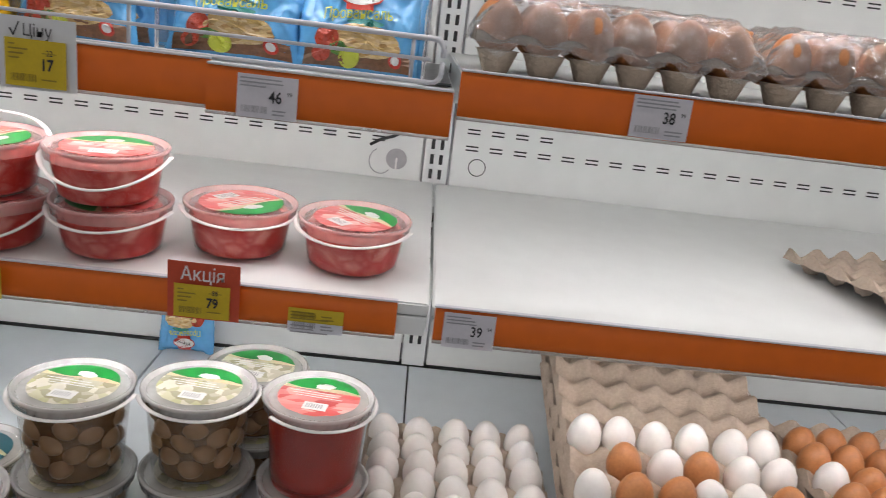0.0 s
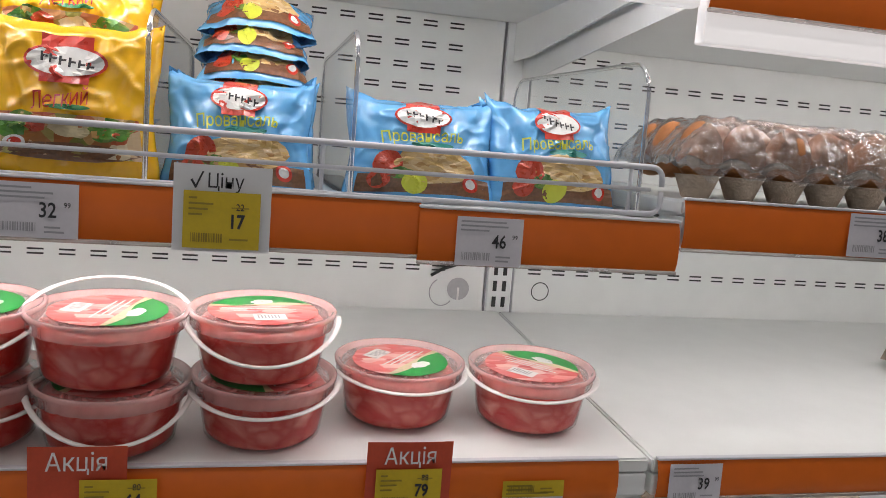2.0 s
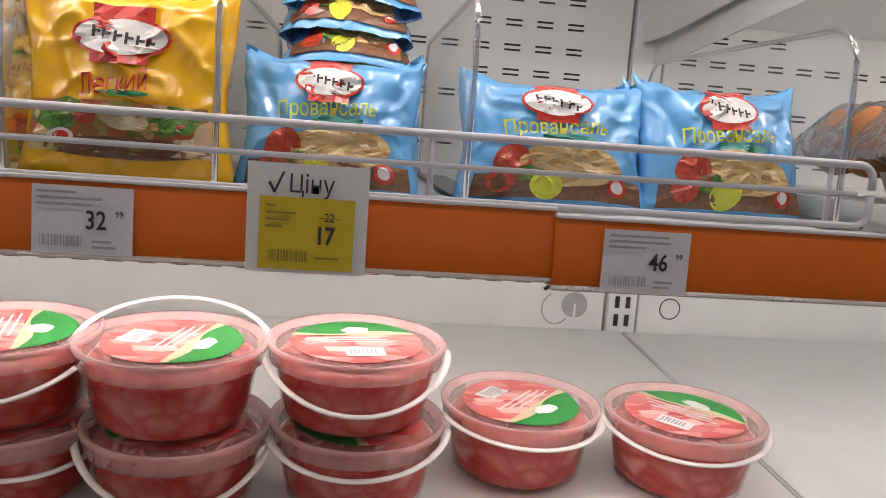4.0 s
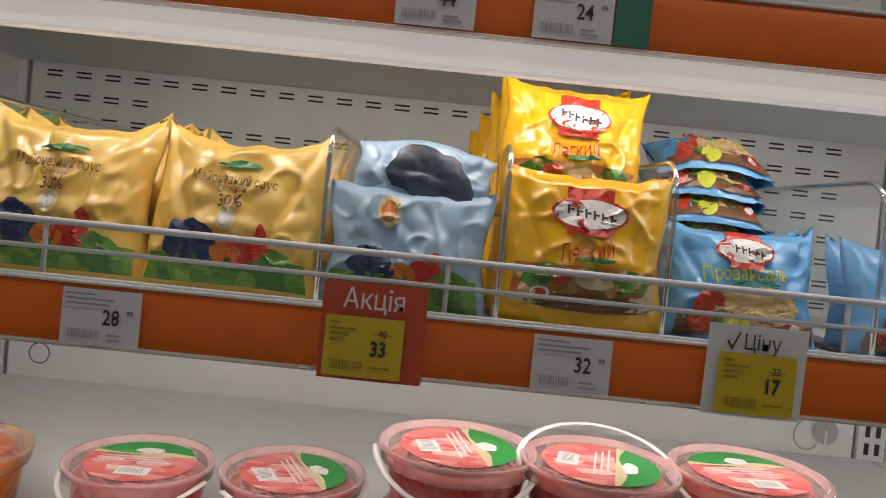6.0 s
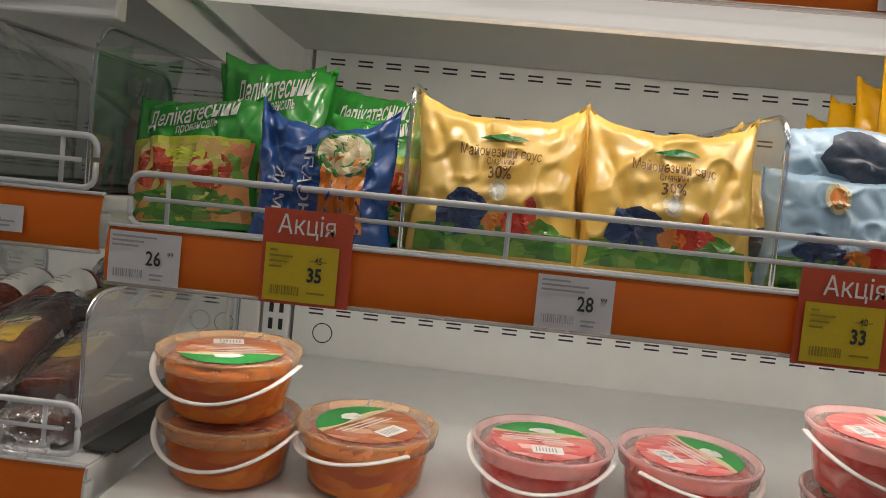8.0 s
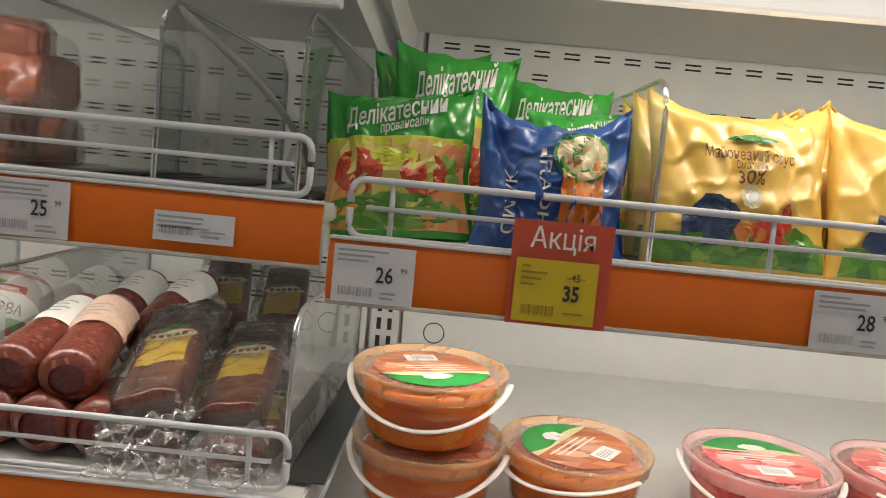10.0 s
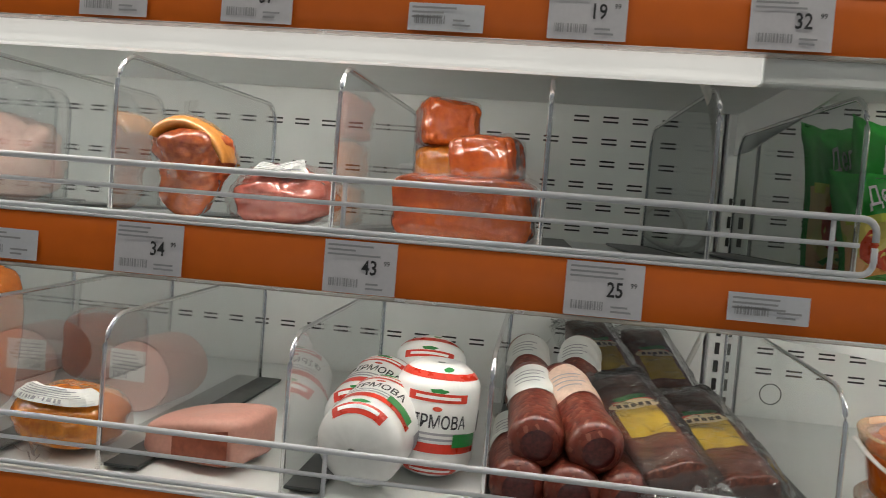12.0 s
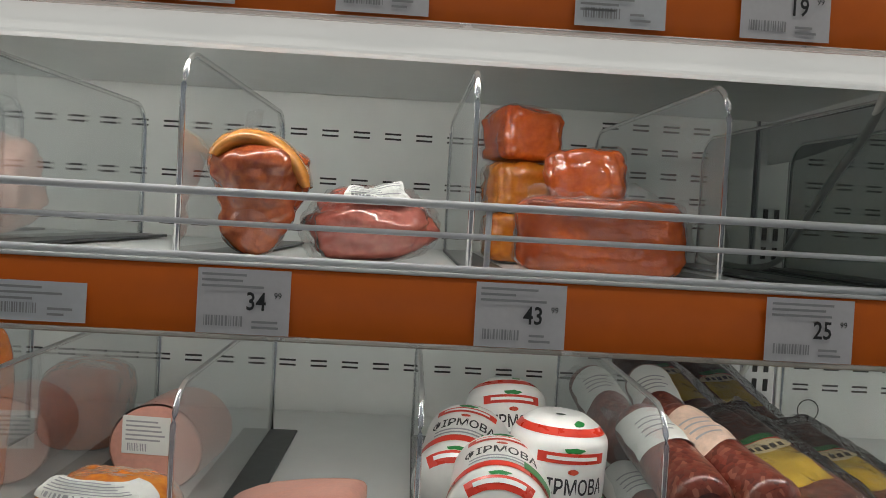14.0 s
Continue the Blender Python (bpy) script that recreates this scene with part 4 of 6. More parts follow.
blue_pouch(pose(-0.358, PY, Z2 + 0.001, -14, 0, -2), 31, 0.125, 0.092)
blue_pouch(pose(-0.352, PY + 0.045, Z2 + 0.001, -10, 0, 2), 32, 0.125, 0.09)
blue_pouch(pose(-0.200, PY, Z2 + 0.001, -18, 0, -2), 33, 0.138, 0.09)
blue_pouch(pose(-0.073, PY, Z2 + 0.001, -18, 0, 2), 34, 0.130, 0.096)
blue_pouch(pose(-0.196, PY + 0.045, Z2 + 0.001, -12, 0, 2), 35, 0.138, 0.09)
blue_pouch(pose(-0.069, PY + 0.045, Z2 + 0.001, -12, 0, -3), 36, 0.130, 0.092)
blue_pouch(pose(-0.350, PY + 0.10, Z2 + 0.001, -8, 0, 1), 37, 0.125, 0.088)
for k in range(6):
    blue_pouch(pose(-0.352 + 0.004 * (k % 2), 0.935 + 0.003 * (k % 3), Z2 + 0.018 + 0.0250 * k, -66, 0, 3 - 2 * (k % 3)), 40 + k, 0.112, 0.085)
green_pouch(pose(-1.176, 0.835, Z2 + 0.001, -14, -5, -6), 51, 0.126, 0.118)
green_pouch(pose(-1.150, PY + 0.115, Z2 + 0.001, -6, 3, 2), 52, 0.115, 0.165)
green_pouch(pose(-1.06, PY + 0.14, Z2 + 0.001, -10, 5, -6), 53, 0.11, 0.15)
green_pouch(pose(-1.16, PY + 0.18, Z2 + 0.001, -4, -3, 0), 54, 0.115, 0.17)
navy_pouch(pose(-1.057, PY - 0.002, Z2 + 0.001, -6, 0, 4), 61)
green_pouch(pose(-1.02, PY + 0.07, Z2 + 0.001, -12, -4, 6), 55, 0.09, 0.12)
small = blue_pouch(pose(-0.362, 1.262, DECK_Z + 0.086, 8, 180, 0), 71, 0.098, 0.082)
small["label"] = "small sky-blue sauce pouch standing upside down against the back panel"


# ---------------------------------------------------------------- tubs of salad
TUB = film("clear_tub_wall", (0.85, 0.75, 0.72), 0.01, 0.08, gloss=0.3)
TUB_RIM = film("milky_tub_rim", (0.95, 0.60, 0.58), 0.40, 0.14, gloss=0.7)
TUB_RIM_WARM = film("milky_warm_tub_rim", (0.92, 0.56, 0.30), 0.36, 0.14, gloss=0.7)
TUB_RIM_CLEAR = film("milky_clear_rim", (0.82, 0.81, 0.78), 0.48, 0.2)
TUB_LID = film("clear_tub_lid", (0.95, 0.62, 0.58), 0.16, 0.08, gloss=0.7)
TUB_LID_CLEAR = film("milky_clear_lid", (0.82, 0.82, 0.78), 0.42, 0.10, gloss=0.7)
HANDLE = mat("white_strap_plastic", (0.82, 0.80, 0.78), 0.35, vary=0.03)
PINK_SALAD = cells("pink_pickled_salad", [(0.74, 0.17, 0.13), (0.84, 0.40, 0.34), (0.66, 0.07, 0.05), (0.80, 0.28, 0.23), (0.70, 0.11, 0.08)], 44, 0.3, 0.4, (1.05, 1.05, 1.25), coat=0.1, sss=0.15, juice=(0.56, 0.018, 0.010))
PINK_STRANDS = cells("pink_salad_strands", [(0.84, 0.22, 0.20), (0.88, 0.40, 0.37), (0.78, 0.13, 0.12), (0.90, 0.55, 0.50)], 90, 0.25, 0.7, (0.35, 1, 1), coat=0.3)
CARROT = cells("orange_carrot_shreds", [(0.66, 0.12, 0.004), (0.76, 0.19, 0.006), (0.54, 0.075, 0.003), (0.82, 0.27, 0.012)], 90, 0.3, 0.6, (0.3, 1, 1), coat=0.08)
RED_SAUCE = mat("red_paste", (0.36, 0.022, 0.010), 0.3, vary=0.15, scale=50, bump=0.2, bump_scale=60)
BRINE = mat("brown_brine", (0.17, 0.09, 0.035), 0.2, vary=0.25, scale=40)
MUSHROOM = mat("brown_mushroom_cap", (0.36, 0.21, 0.10), 0.3, vary=0.2, scale=50, bump=0.2, bump_scale=80)
L_GREEN = mat("green_lid_label", (0.01, 0.30, 0.05), 0.3, coat=0.3, vary=0.04)
L_TEAL = mat("teal_lid_label", (0.02, 0.13, 0.17), 0.3, coat=0.3, vary=0.1, scale=90)
L_RED = cells("red_lid_print", [(0.70, 0.10, 0.09), (0.80, 0.30, 0.27), (0.60, 0.05, 0.05), (0.84, 0.52, 0.47)], 120, 0.3, 0.1, (0.4, 1, 1), coat=0.3)
L_BROWN = cells("carrot_lid_print", [(0.42, 0.10, 0.03), (0.60, 0.22, 0.08), (0.35, 0.07, 0.03), (0.66, 0.40, 0.25)], 120, 0.3, 0.1, (0.4, 1, 1), coat=0.3)
L_PALE = cells("mushroom_lid_print", [(0.70, 0.66, 0.56), (0.30, 0.28, 0.14), (0.76, 0.72, 0.62), (0.45, 0.45, 0.20)], 90, 0.3, 0.1, coat=0.3)


bm = bmesh.new()
bmesh.ops.create_uvsphere(bm, u_segments=14, v_segments=9, radius=1)
for v in bm.verts:
    v.co.z *= 0.88 if v.co.z > 0 else 0.75
MUSHROOM_MESH = bpy.data.meshes.new("mushroom")
bm.to_mesh(MUSHROOM_MESH)
bm.free()
MUSHROOM_MESH.materials.append(MUSHROOM)
MUSHROOM_MESH.polygons.foreach_set("use_smooth", [True] * len(MUSHROOM_MESH.polygons))


def tub(m, kind, h=0.058, turn=0.0, strap=0.02, strap_turn=0.0, label="", R=0.0645, seed=0):
    """A low plastic tub: wall, contents, rim, lid with a printed label, strap handle."""
    fill, top, print_mat, rim = {"pink": (PINK_SALAD, PINK_STRANDS, L_RED, TUB_RIM), "carrot": (CARROT, CARROT, L_BROWN, TUB_RIM_WARM),
                                 "mushroom": (BRINE, BRINE, L_PALE, TUB_RIM_CLEAR), "red": (RED_SAUCE, RED_SAUCE, L_RED, TUB_RIM_CLEAR),
                                 "teal": (P_CREAM, P_CREAM, L_TEAL, TUB_RIM_CLEAR)}[kind]
    ob = thing("salad_tub", m, label, "salad tub", "tubs of salad")
    rb, rt = R * 0.80, R * 0.905
    part("wall", lathe([(rb - 0.004, 0.001), (rb, 0.004), (rt, h - 0.012)], 44), TUB, ob, "", True)
    rnd = random.Random(seed)
    ph = rnd.uniform(0, 6)
    bm = lathe([(0, 0.002), (rb - 0.006, 0.002), (rb - 0.0015, 0.006)] + [(rb - 0.0015 + (rt - rb) * k / 6, 0.006 + (h - 0.022) * k / 6) for k in range(1, 7)]
               + [(rt * 0.9, h - 0.010), (rt * 0.5, h - 0.009), (rt * 0.2, h - 0.008), (0, h - 0.008)], 44)
    for v in bm.verts:
        q = noise.noise(v.co * 70 + Vector((seed * 5.1, ph, 0)))
        if v.co.z > h - 0.018 and v.co.xy.length < rt * 0.85:
            v.co.z += q * 0.005
        elif v.co.z > 0.005:
            v.co.x *= 1 - 0.012 * max(0, q)
            v.co.y *= 1 - 0.012 * max(0, q)
    if kind == "mushroom":
        for v in bm.verts:
            v.co.xy *= 0.86
    part("contents", bm, fill, ob, "", True)
    if kind in ("pink", "carrot"):
        bm = bmesh.new()
        for k in range(64):
            a, r = rnd.uniform(0, 6.28), rnd.uniform(0.0, rt * 0.85)
            x, y, t = r * math.cos(a), r * math.sin(a), rnd.uniform(0, 3.14)
            L = rnd.uniform(0.008, 0.02)
            x0, y0, x1, y1 = x - L * math.cos(t), y - L * math.sin(t), x + L * math.cos(t), y + L * math.sin(t)
            if max(math.hypot(x0, y0), math.hypot(x1, y1)) > rt * 0.92:
                continue
            tube([(x0, y0, h - 0.010), (x, y, h - 0.0055 + rnd.uniform(-0.001, 0.001)), (x1, y1, h - 0.010)], 0.0022, 5, bm)
        part("shreds", bm, top, ob, "loose shreds under the lid", True)
    if kind == "mushroom":
        for k in range(26):
            a = k * 2.399
            q = rnd.uniform(0.0150, 0.0172)
            z = 0.018 + (h - 0.048) * (k / 25)
            r = rb + (rt - rb) * z / h - 0.0012 - q
            cap = new("mushroom", MUSHROOM_MESH)
            cap.parent = ob
            cap.matrix_local = pose(r * math.cos(a), r * math.sin(a), z, rnd.uniform(-40, 40), rnd.uniform(-40, 40), 0) @ Matrix.Scale(q, 4)
    bm = lathe([(rt - 0.001, h - 0.0145), (R - 0.0022, h - 0.014), (R - 0.0014, h - 0.0045), (R, h - 0.004), (R + 0.0004, h - 0.001), (R - 0.0008, h + 0.0003), (R - 0.0035, h), (R - 0.0052, h - 0.004), (R - 0.0070, h - 0.0045)], 96)
    for v in bm.verts:
        if v.co.z < h - 0.0042 and v.co.xy.length > rt + 0.002 and int((math.atan2(v.co.y, v.co.x) + math.pi) / (2 * math.pi) * 96 + 0.5) % 4 == 0:
            v.co.xy *= 0.982
    part("rim", bm, rim, ob, "milky plastic rim with fine ribs", True)
    lid = part("lid", lathe([(R - 0.0072, h - 0.0044), (R - 0.012, h - 0.0035), (R * 0.80, h - 0.0035), (R * 0.78, h - 0.0030), (0, h - 0.0028)], 40), TUB_LID if kind in ("pink", "carrot") else TUB_LID_CLEAR, ob, "clear plastic lid", True)
    c, s = math.cos(turn), math.sin(turn)
    on = lambda lift: (lambda x, y: (x * c - y * s, x * s + y * c, h - 0.0022 + lift))
    r = R * 0.74
    def zone(y0, y1, lift):
        pts, n, q = [], 16, 8
        for i in range(n + 1):
            for j in range(q + 1):
                y = r * (y0 + (y1 - y0) * j / q)
                xx = (-1 + 2 * i / n) * math.sqrt(max(0.0, r * r - y * y))
                bend = 0.07 * r * math.sin(4.0 * xx / r) * (1 - j / q if y1 > 0.5 else j / q)
                pts.append((xx, y + bend))
        return laid(pts, [(i * (q + 1) + j, (i + 1) * (q + 1) + j, (i + 1) * (q + 1) + j + 1, i * (q + 1) + j + 1) for i in range(n) for j in range(q)], on(lift))
    part("label_print", zone(-0.99, 0.30, 0), print_mat, lid, "printed part of the label")
    part("label_green", zone(0.36, 0.99, 0.0002), L_TEAL if kind == "teal" else L_GREEN, lid, "green part of the label")
    part("label_band", zone(0.26, 0.38, 0.0005), P_CREAM, lid, "cream wavy band")
    bm = bmesh.new()
    for k in range(3):
        plate(-r * (0.75 - 0.1 * k), r * (0.35 + 0.12 * k), r * (0.12 - 0.11 * k), r * (0.155 - 0.11 * k), on(0.0006), 6, 1, bm)
    part("small_print", bm, P_WHITE, lid, "white lines of print")
    part("label_mark", disc(0.002, r * 0.50, r * 0.24, r * 0.15, on(0.0006), 3, 18, 0.25, seed), P_WHITE, lid, "white mark")
    part("label_sticker", plate(-r * 0.25, r * 0.33, -r * 0.72, -r * 0.36, on(0.0006), 1, 1), P_WHITE, lid, "white barcode sticker")
    bm = bmesh.new()
    for k in range(7):
        plate(-r * 0.18 + k * r * 0.06, -r * 0.155 + k * r * 0.06, -r * 0.64, -r * 0.44, on(0.0009), 1, 1, bm)
    part("barcode", bm, GREY_INK, lid)
    if strap is not None:
        n = 22
        pts = []
        rr = R + 0.0022
        for k in range(n + 1):
            a = math.pi * k / n
            sa = math.sin(a)
            if strap < 0:
                p = Vector((rr * math.cos(a), rr * 0.78 * sa, h - 0.008 - strap * sa))
            else:
                p = Vector((rr * math.cos(a), -(rr - strap * 0.12) * sa, h - 0.008 - strap * sa ** 1.4))
            pts.append(Matrix.Rotation(strap_turn, 4, "Z") @ p)
        part("handle", tube(pts, 0.0028, 8, None, 0.45), HANDLE, ob, "white strap handle", True)
    return ob


def shelf_z(y):
    return Z1 + 0.03 * (y - 0.775) / 0.507 + 0.0012


PINK = "clear tub of pink pickled salad with a green label"
ORNG = "clear tub of orange carrot salad with a green label"
TUBS = [  # x, y, kind, stacked, lid turn, strap drop, strap turn
    (-0.331, 0.838, "pink", 2, (0.15, 2.0), (0.026, 0.012), (0.05, -0.1)),
    (-0.457, 0.824, "pink", 2, (-1.8, 1.2), (-0.022, 0.030), (0.1, 0.15)),
    (-0.572, 0.832, "pink", 2, (-1.35, 0.4), (0.024, 0.016), (0.0, 0.6)),
    (-0.196, 0.882, "pink", 1, (-2.25,), (0.006,), (0.25,)),
    (-0.063, 0.868, "pink", 1, (-0.75,), (0.008,), (-0.25,)),
    (-0.714, 0.892, "pink", 1, (-1.1,), (0.012,), (0.7,)),
    (-0.848, 0.884, "pink", 1, (0.05,), (0.020,), (-0.3,)),
    (-1.137, 0.858, "carrot", 2, (-2.8, 0.9), (0.026, 0.026), (-0.12, -0.2)),
    (-1.008, 0.872, "carrot", 1, (1.0,), (0.012,), (-0.85,)),
]
TH = 0.058
for i, (x, y, kind, count, turns, drops, sturns) in enumerate(TUBS):
    for k in range(count):
        up = count - 1 - k
        tub(pose(x + 0.004 * k, y + 0.003 * k, shelf_z(y) + up * (TH + 0.0006), 3.2, 0, 0), kind, TH, turns[k], drops[k], sturns[k], PINK if kind == "pink" else ORNG, seed=i * 3 + k)
MUSH = "tall clear tub of pickled mushrooms with a green label"
for i, (x, y, kind, text) in enumerate(((-0.350, 0.790, "mushroom", MUSH), (-0.219, 0.815, "mushroom", MUSH), (-0.083, 0.818, "red", "tall clear tub of red paste with a green label"),
                                        (-0.176, 0.925, "mushroom", MUSH))):
    tub(pose(x, y, DECK_Z + 0.0005), "mushroom" if i != 2 else "red", 0.062, 0.2, None, 0, "low clear tub under a taller one on the deck", 0.066, 40 + i)
    tub(pose(x, y, DECK_Z + 0.0635), kind, 0.106 if i < 3 else 0.085, -0.12, 0.004, 0.4 * i, text, 0.0645, 50 + i)
tub(pose(-0.530, 0.715, DECK_Z + 0.0005), "teal", 0.118, -0.3, None, 0, "clear tub with a dark teal label on the deck", 0.066, 61)
tub(pose(-0.475, 0.800, DECK_Z + 0.0005), "teal", 0.066, -0.4, None, 0, "low clear tub with a dark teal label on the deck", 0.06, 63)
for x, y, n in ((-0.765, 1.06, 2), (-0.80, 0.93, 2)):
    for j in range(n):
        tub(pose(x + 0.004 * j, y, DECK_Z + 0.0005 + 0.0606 * j), "mushroom", 0.060, 0.3, 0.012, 0.3 * j, "dark low tub of pickled mushrooms stacked on the deck", 0.0645, 70 + j)
tub(pose(-0.425, 0.652, DECK_Z + 0.0005), "red", 0.112, -0.1, None, 0, "clear tub of red salad with a green label", 0.066, 62)

# ---------------------------------------------------------------- eggs and pulp trays
PULP = mat("grey_brown_paper_pulp", (0.46, 0.37, 0.29), 0.9, vary=0.10, scale=60, bump=0.6, bump_scale=500)
EGG_WHITE = mat("white_eggshell", (0.80, 0.76, 0.72), 0.45, vary=0.03, scale=40, bump=0.05, bump_scale=900, sss=0.05)
EGG_BROWN = mat("brown_eggshell", (0.50, 0.20, 0.07), 0.42, vary=0.10, scale=60, bump=0.05, bump_scale=900)
WRAP = film("crinkled_wrap", (0.72, 0.67, 0.63), 0.16, 0.07, 1.0, 60, gloss=3.0)
PITCH = 0.0478


def egg_mesh(material):
    bm = bmesh.new()
    bmesh.ops.create_uvsphere(bm, u_segments=20, v_segments=14, radius=1)
    for v in bm.verts:
        k = 1 - 0.13 * v.co.z
        v.co = Vector((v.co.x * 0.0218 * k, v.co.y * 0.0218 * k, v.co.z * 0.0285 + 0.0285))
    ob = tagged(part("egg", bm, material, None, "", True), "white hen's egg in a pulp tray" if material is EGG_WHITE else "brown hen's egg in a pulp tray", "egg", "eggs in trays")
    return ob


def tray_z(x, y, nx, ny):
    cx, cy = x / PITCH - 0.5, y / PITCH - 0.5
    a, b = math.cos(2 * math.pi * cx), math.cos(2 * math.pi * cy)
    peak = (1 - a) * (1 - b) / 4
    wall = max((1 - a) / 2, (1 - b) / 2)
    return max(0.002, 0.020 * wall ** 0.7 + 0.014 * peak ** 0.8)


def egg_tray(m, nx, ny, label="grey-brown pulp egg tray", cups=False):
    ob = thing("egg_tray", m, label, "egg tray", "pulp egg trays")
    w, d = nx * PITCH, ny * PITCH
    bm = bmesh.new()
    for lift in (0.0, 0.0022):
        sheet(lambda u, v: ((u - 0.5) * w, (v - 0.5) * d, tray_z(u * w, v * d, nx, ny) * (0.6 if cups else 1.0) + lift + 0.0012 * noise.noise(Vector((u * 40, v * 40, lift * 900)))), nx * 8, ny * 8, bm)
    part("pulp", bm, PULP, ob, "", True)
    if cups:
        for i in range(nx):
            cup = lathe([(0.0, -0.018), (0.0115, -0.018), (0.0135, -0.016), (0.0215, 0.004), (0.0235, 0.005)], 12)
            part("cup", cup, PULP, ob, "", True).matrix_local = pose((i + 0.5) * PITCH - w / 2, -d / 2 + 0.0235, 0, 0, 0, 15)
        return ob
    n = 40
    bm = bmesh.new()
    ring = []
    for k in range(4 * n):
        s, q = k // n, (k % n) / n
        u, v = ((q, 0), (1, q), (1 - q, 1), (0, 1 - q))[s]
        x, y = (u - 0.5) * w, (v - 0.5) * d
        ring.append((bm.verts.new((x, y, tray_z(u * w, v * d, nx, ny) + 0.002)), bm.verts.new((x * 1.03, y * 1.03, 0.020 + 0.001 * math.sin(k)))))
    for k in range(4 * n):
        a, b = ring[k], ring[(k + 1) % (4 * n)]
        bm.faces.new((a[0], b[0], b[1], a[1]))
    part("flange", bm, PULP, ob, "ragged pulp edge", True)
    return ob


proto = {"W": egg_mesh(EGG_WHITE), "B": egg_mesh(EGG_BROWN)}
used = set()
rnd = random.Random(5)


def put_egg(kind, x, y, z):
    m = pose(x + rnd.uniform(-0.0012, 0.0012), y + rnd.uniform(-0.0012, 0.0012), z, rnd.uniform(-7, 7), rnd.uniform(-7, 7), rnd.uniform(0, 360))
    if kind not in used:
        used.add(kind)
        proto[kind].matrix_world = m
    else:
        copy_thing(proto[kind], m)


def fill_tray(cx, cy, z, rows, turn=0.0):
    """Eggs row by row from the back; '.' is an empty cup."""
    ny, nx = len(rows), len(rows[0])
    for j, row in enumerate(rows):
        for i, k in enumerate(row):
            if k in "WB":
                x, y = (i - (nx - 1) / 2) * PITCH, ((ny - 1) / 2 - j) * PITCH
                c, s = math.cos(turn), math.sin(turn)
                put_egg(k, cx + x * c - y * s, cy + x * s + y * c, z + 0.0062)


egg_tray(pose(0.092, 0.868, DECK_Z + 0.001), 5, 6)
fill_tray(0.092, 0.868, DECK_Z + 0.001, ["WWWWW"] * 6)
LEAN_TRAY = pose(0.372, 0.80, DECK_Z + 0.001, 13, 0, 0)
for k in range(4):
    egg_tray(LEAN_TRAY @ pose(0.003 * (k % 2), 0.170 - 0.003 * k, 0.0165 * k, 0, 0, -1 + k % 3), 6, 7, "pulp egg tray in a leaning stack")
for j, row in enumerate(("WWWWWW", ".BWBWW", "WBBWWB")):
    for i, kind in enumerate(row):
        if kind != ".":
            p = LEAN_TRAY @ Vector(((i - 2.5) * PITCH, 0.161 - (j + 1) * PITCH, 0.0557))
            put_egg(kind, p.x, p.y, p.z)
for k in range(4):
    egg_tray(pose(0.700, 0.905, DECK_Z + 0.001 + 0.0165 * k), 6, 6, "pulp egg tray in a stack")
fill_tray(0.700, 0.905, DECK_Z + 0.0505, ["......", "BBBWBB", "BBBBWB", "WBBWBB", "BBWBBB", "BWBBBB"])
egg_tray(pose(0.70, 0.96, Z11 + 0.0145, -3.2, 0, 14), 6, 5)
for k, (tx, rows) in enumerate(((0.188, ["BBBBBB"] * 3), (0.485, ["BWBBBB", "BBBBBB", "BBBBBB"]), (0.782, ["BBBBBB"] * 3))):
    ob = egg_tray(pose(tx, 0.865, Z12 + 0.0185), 6, 3, "pulp egg tray wrapped in clear crinkled film", True)
    fill_tray(tx, 0.865, Z12 + 0.012, rows)
    w, d = 6 * PITCH + 0.012, 3 * PITCH + 0.012

    def cover(u, v):
        x, y = (u - 0.5) * w, (v - 0.5) * d
        e = min(1.0, min(u, 1 - u, v, 1 - v) * 9)
        z = 0.012 + 0.047 * e ** 0.6 - 0.012 * (1 - min(1.0, v * 8)) * abs(math.sin(6 * math.pi * u)) + 0.005 * noise.noise(Vector((u * 14 + k * 3, v * 9, 0))) + 0.004 * (0.5 - abs(noise.noise(Vector((u * 16 + v * 8, v * 22, k * 3.1)))))
        return (x, y, z)
    part("plastic_wrap", sheet(cover, 120, 60), WRAP, ob, "clear crinkled plastic wrap", True)


# ---------------------------------------------------------------- meat and sausage
SMOKED = mat("smoked_glossy_meat", (0.48, 0.12, 0.028), 0.14, vary=0.30, scale=40, bump=0.6, bump_scale=45, bump_depth=0.005, coat=1.0, stain=(0.26, 0.045, 0.02))
RIND = mat("golden_smoked_rind", (0.66, 0.26, 0.04), 0.14, vary=0.2, scale=30, bump=0.2, bump_scale=60, coat=1.0)
LOAF = mat("orange_red_smoked_loaf", (0.54, 0.110, 0.014), 0.14, vary=0.25, scale=45, bump=0.6, bump_scale=40, bump_depth=0.005, coat=1.0, stain=(0.40, 0.055, 0.010))
LOAF_GOLD = mat("golden_smoked_loaf", (0.66, 0.24, 0.02), 0.14, vary=0.2, scale=45, bump=0.6, bump_scale=40, bump_depth=0.005, coat=1.0, stain=(0.50, 0.12, 0.010))
RAW_PINK = mat("pink_cured_pork", (0.50, 0.17, 0.13), 0.14, vary=0.3, scale=40, bump=0.3, bump_scale=60, coat=1.0, stain=(0.36, 0.07, 0.05))
BOILED = mat("pale_pink_boiled_sausage", (0.66, 0.33, 0.26), 0.4, vary=0.06, scale=60, bump=0.08, bump_scale=300, coat=0.25)
CASING = mat("brown_red_casing", (0.32, 0.08, 0.04), 0.3, vary=0.2, scale=40, coat=0.5)
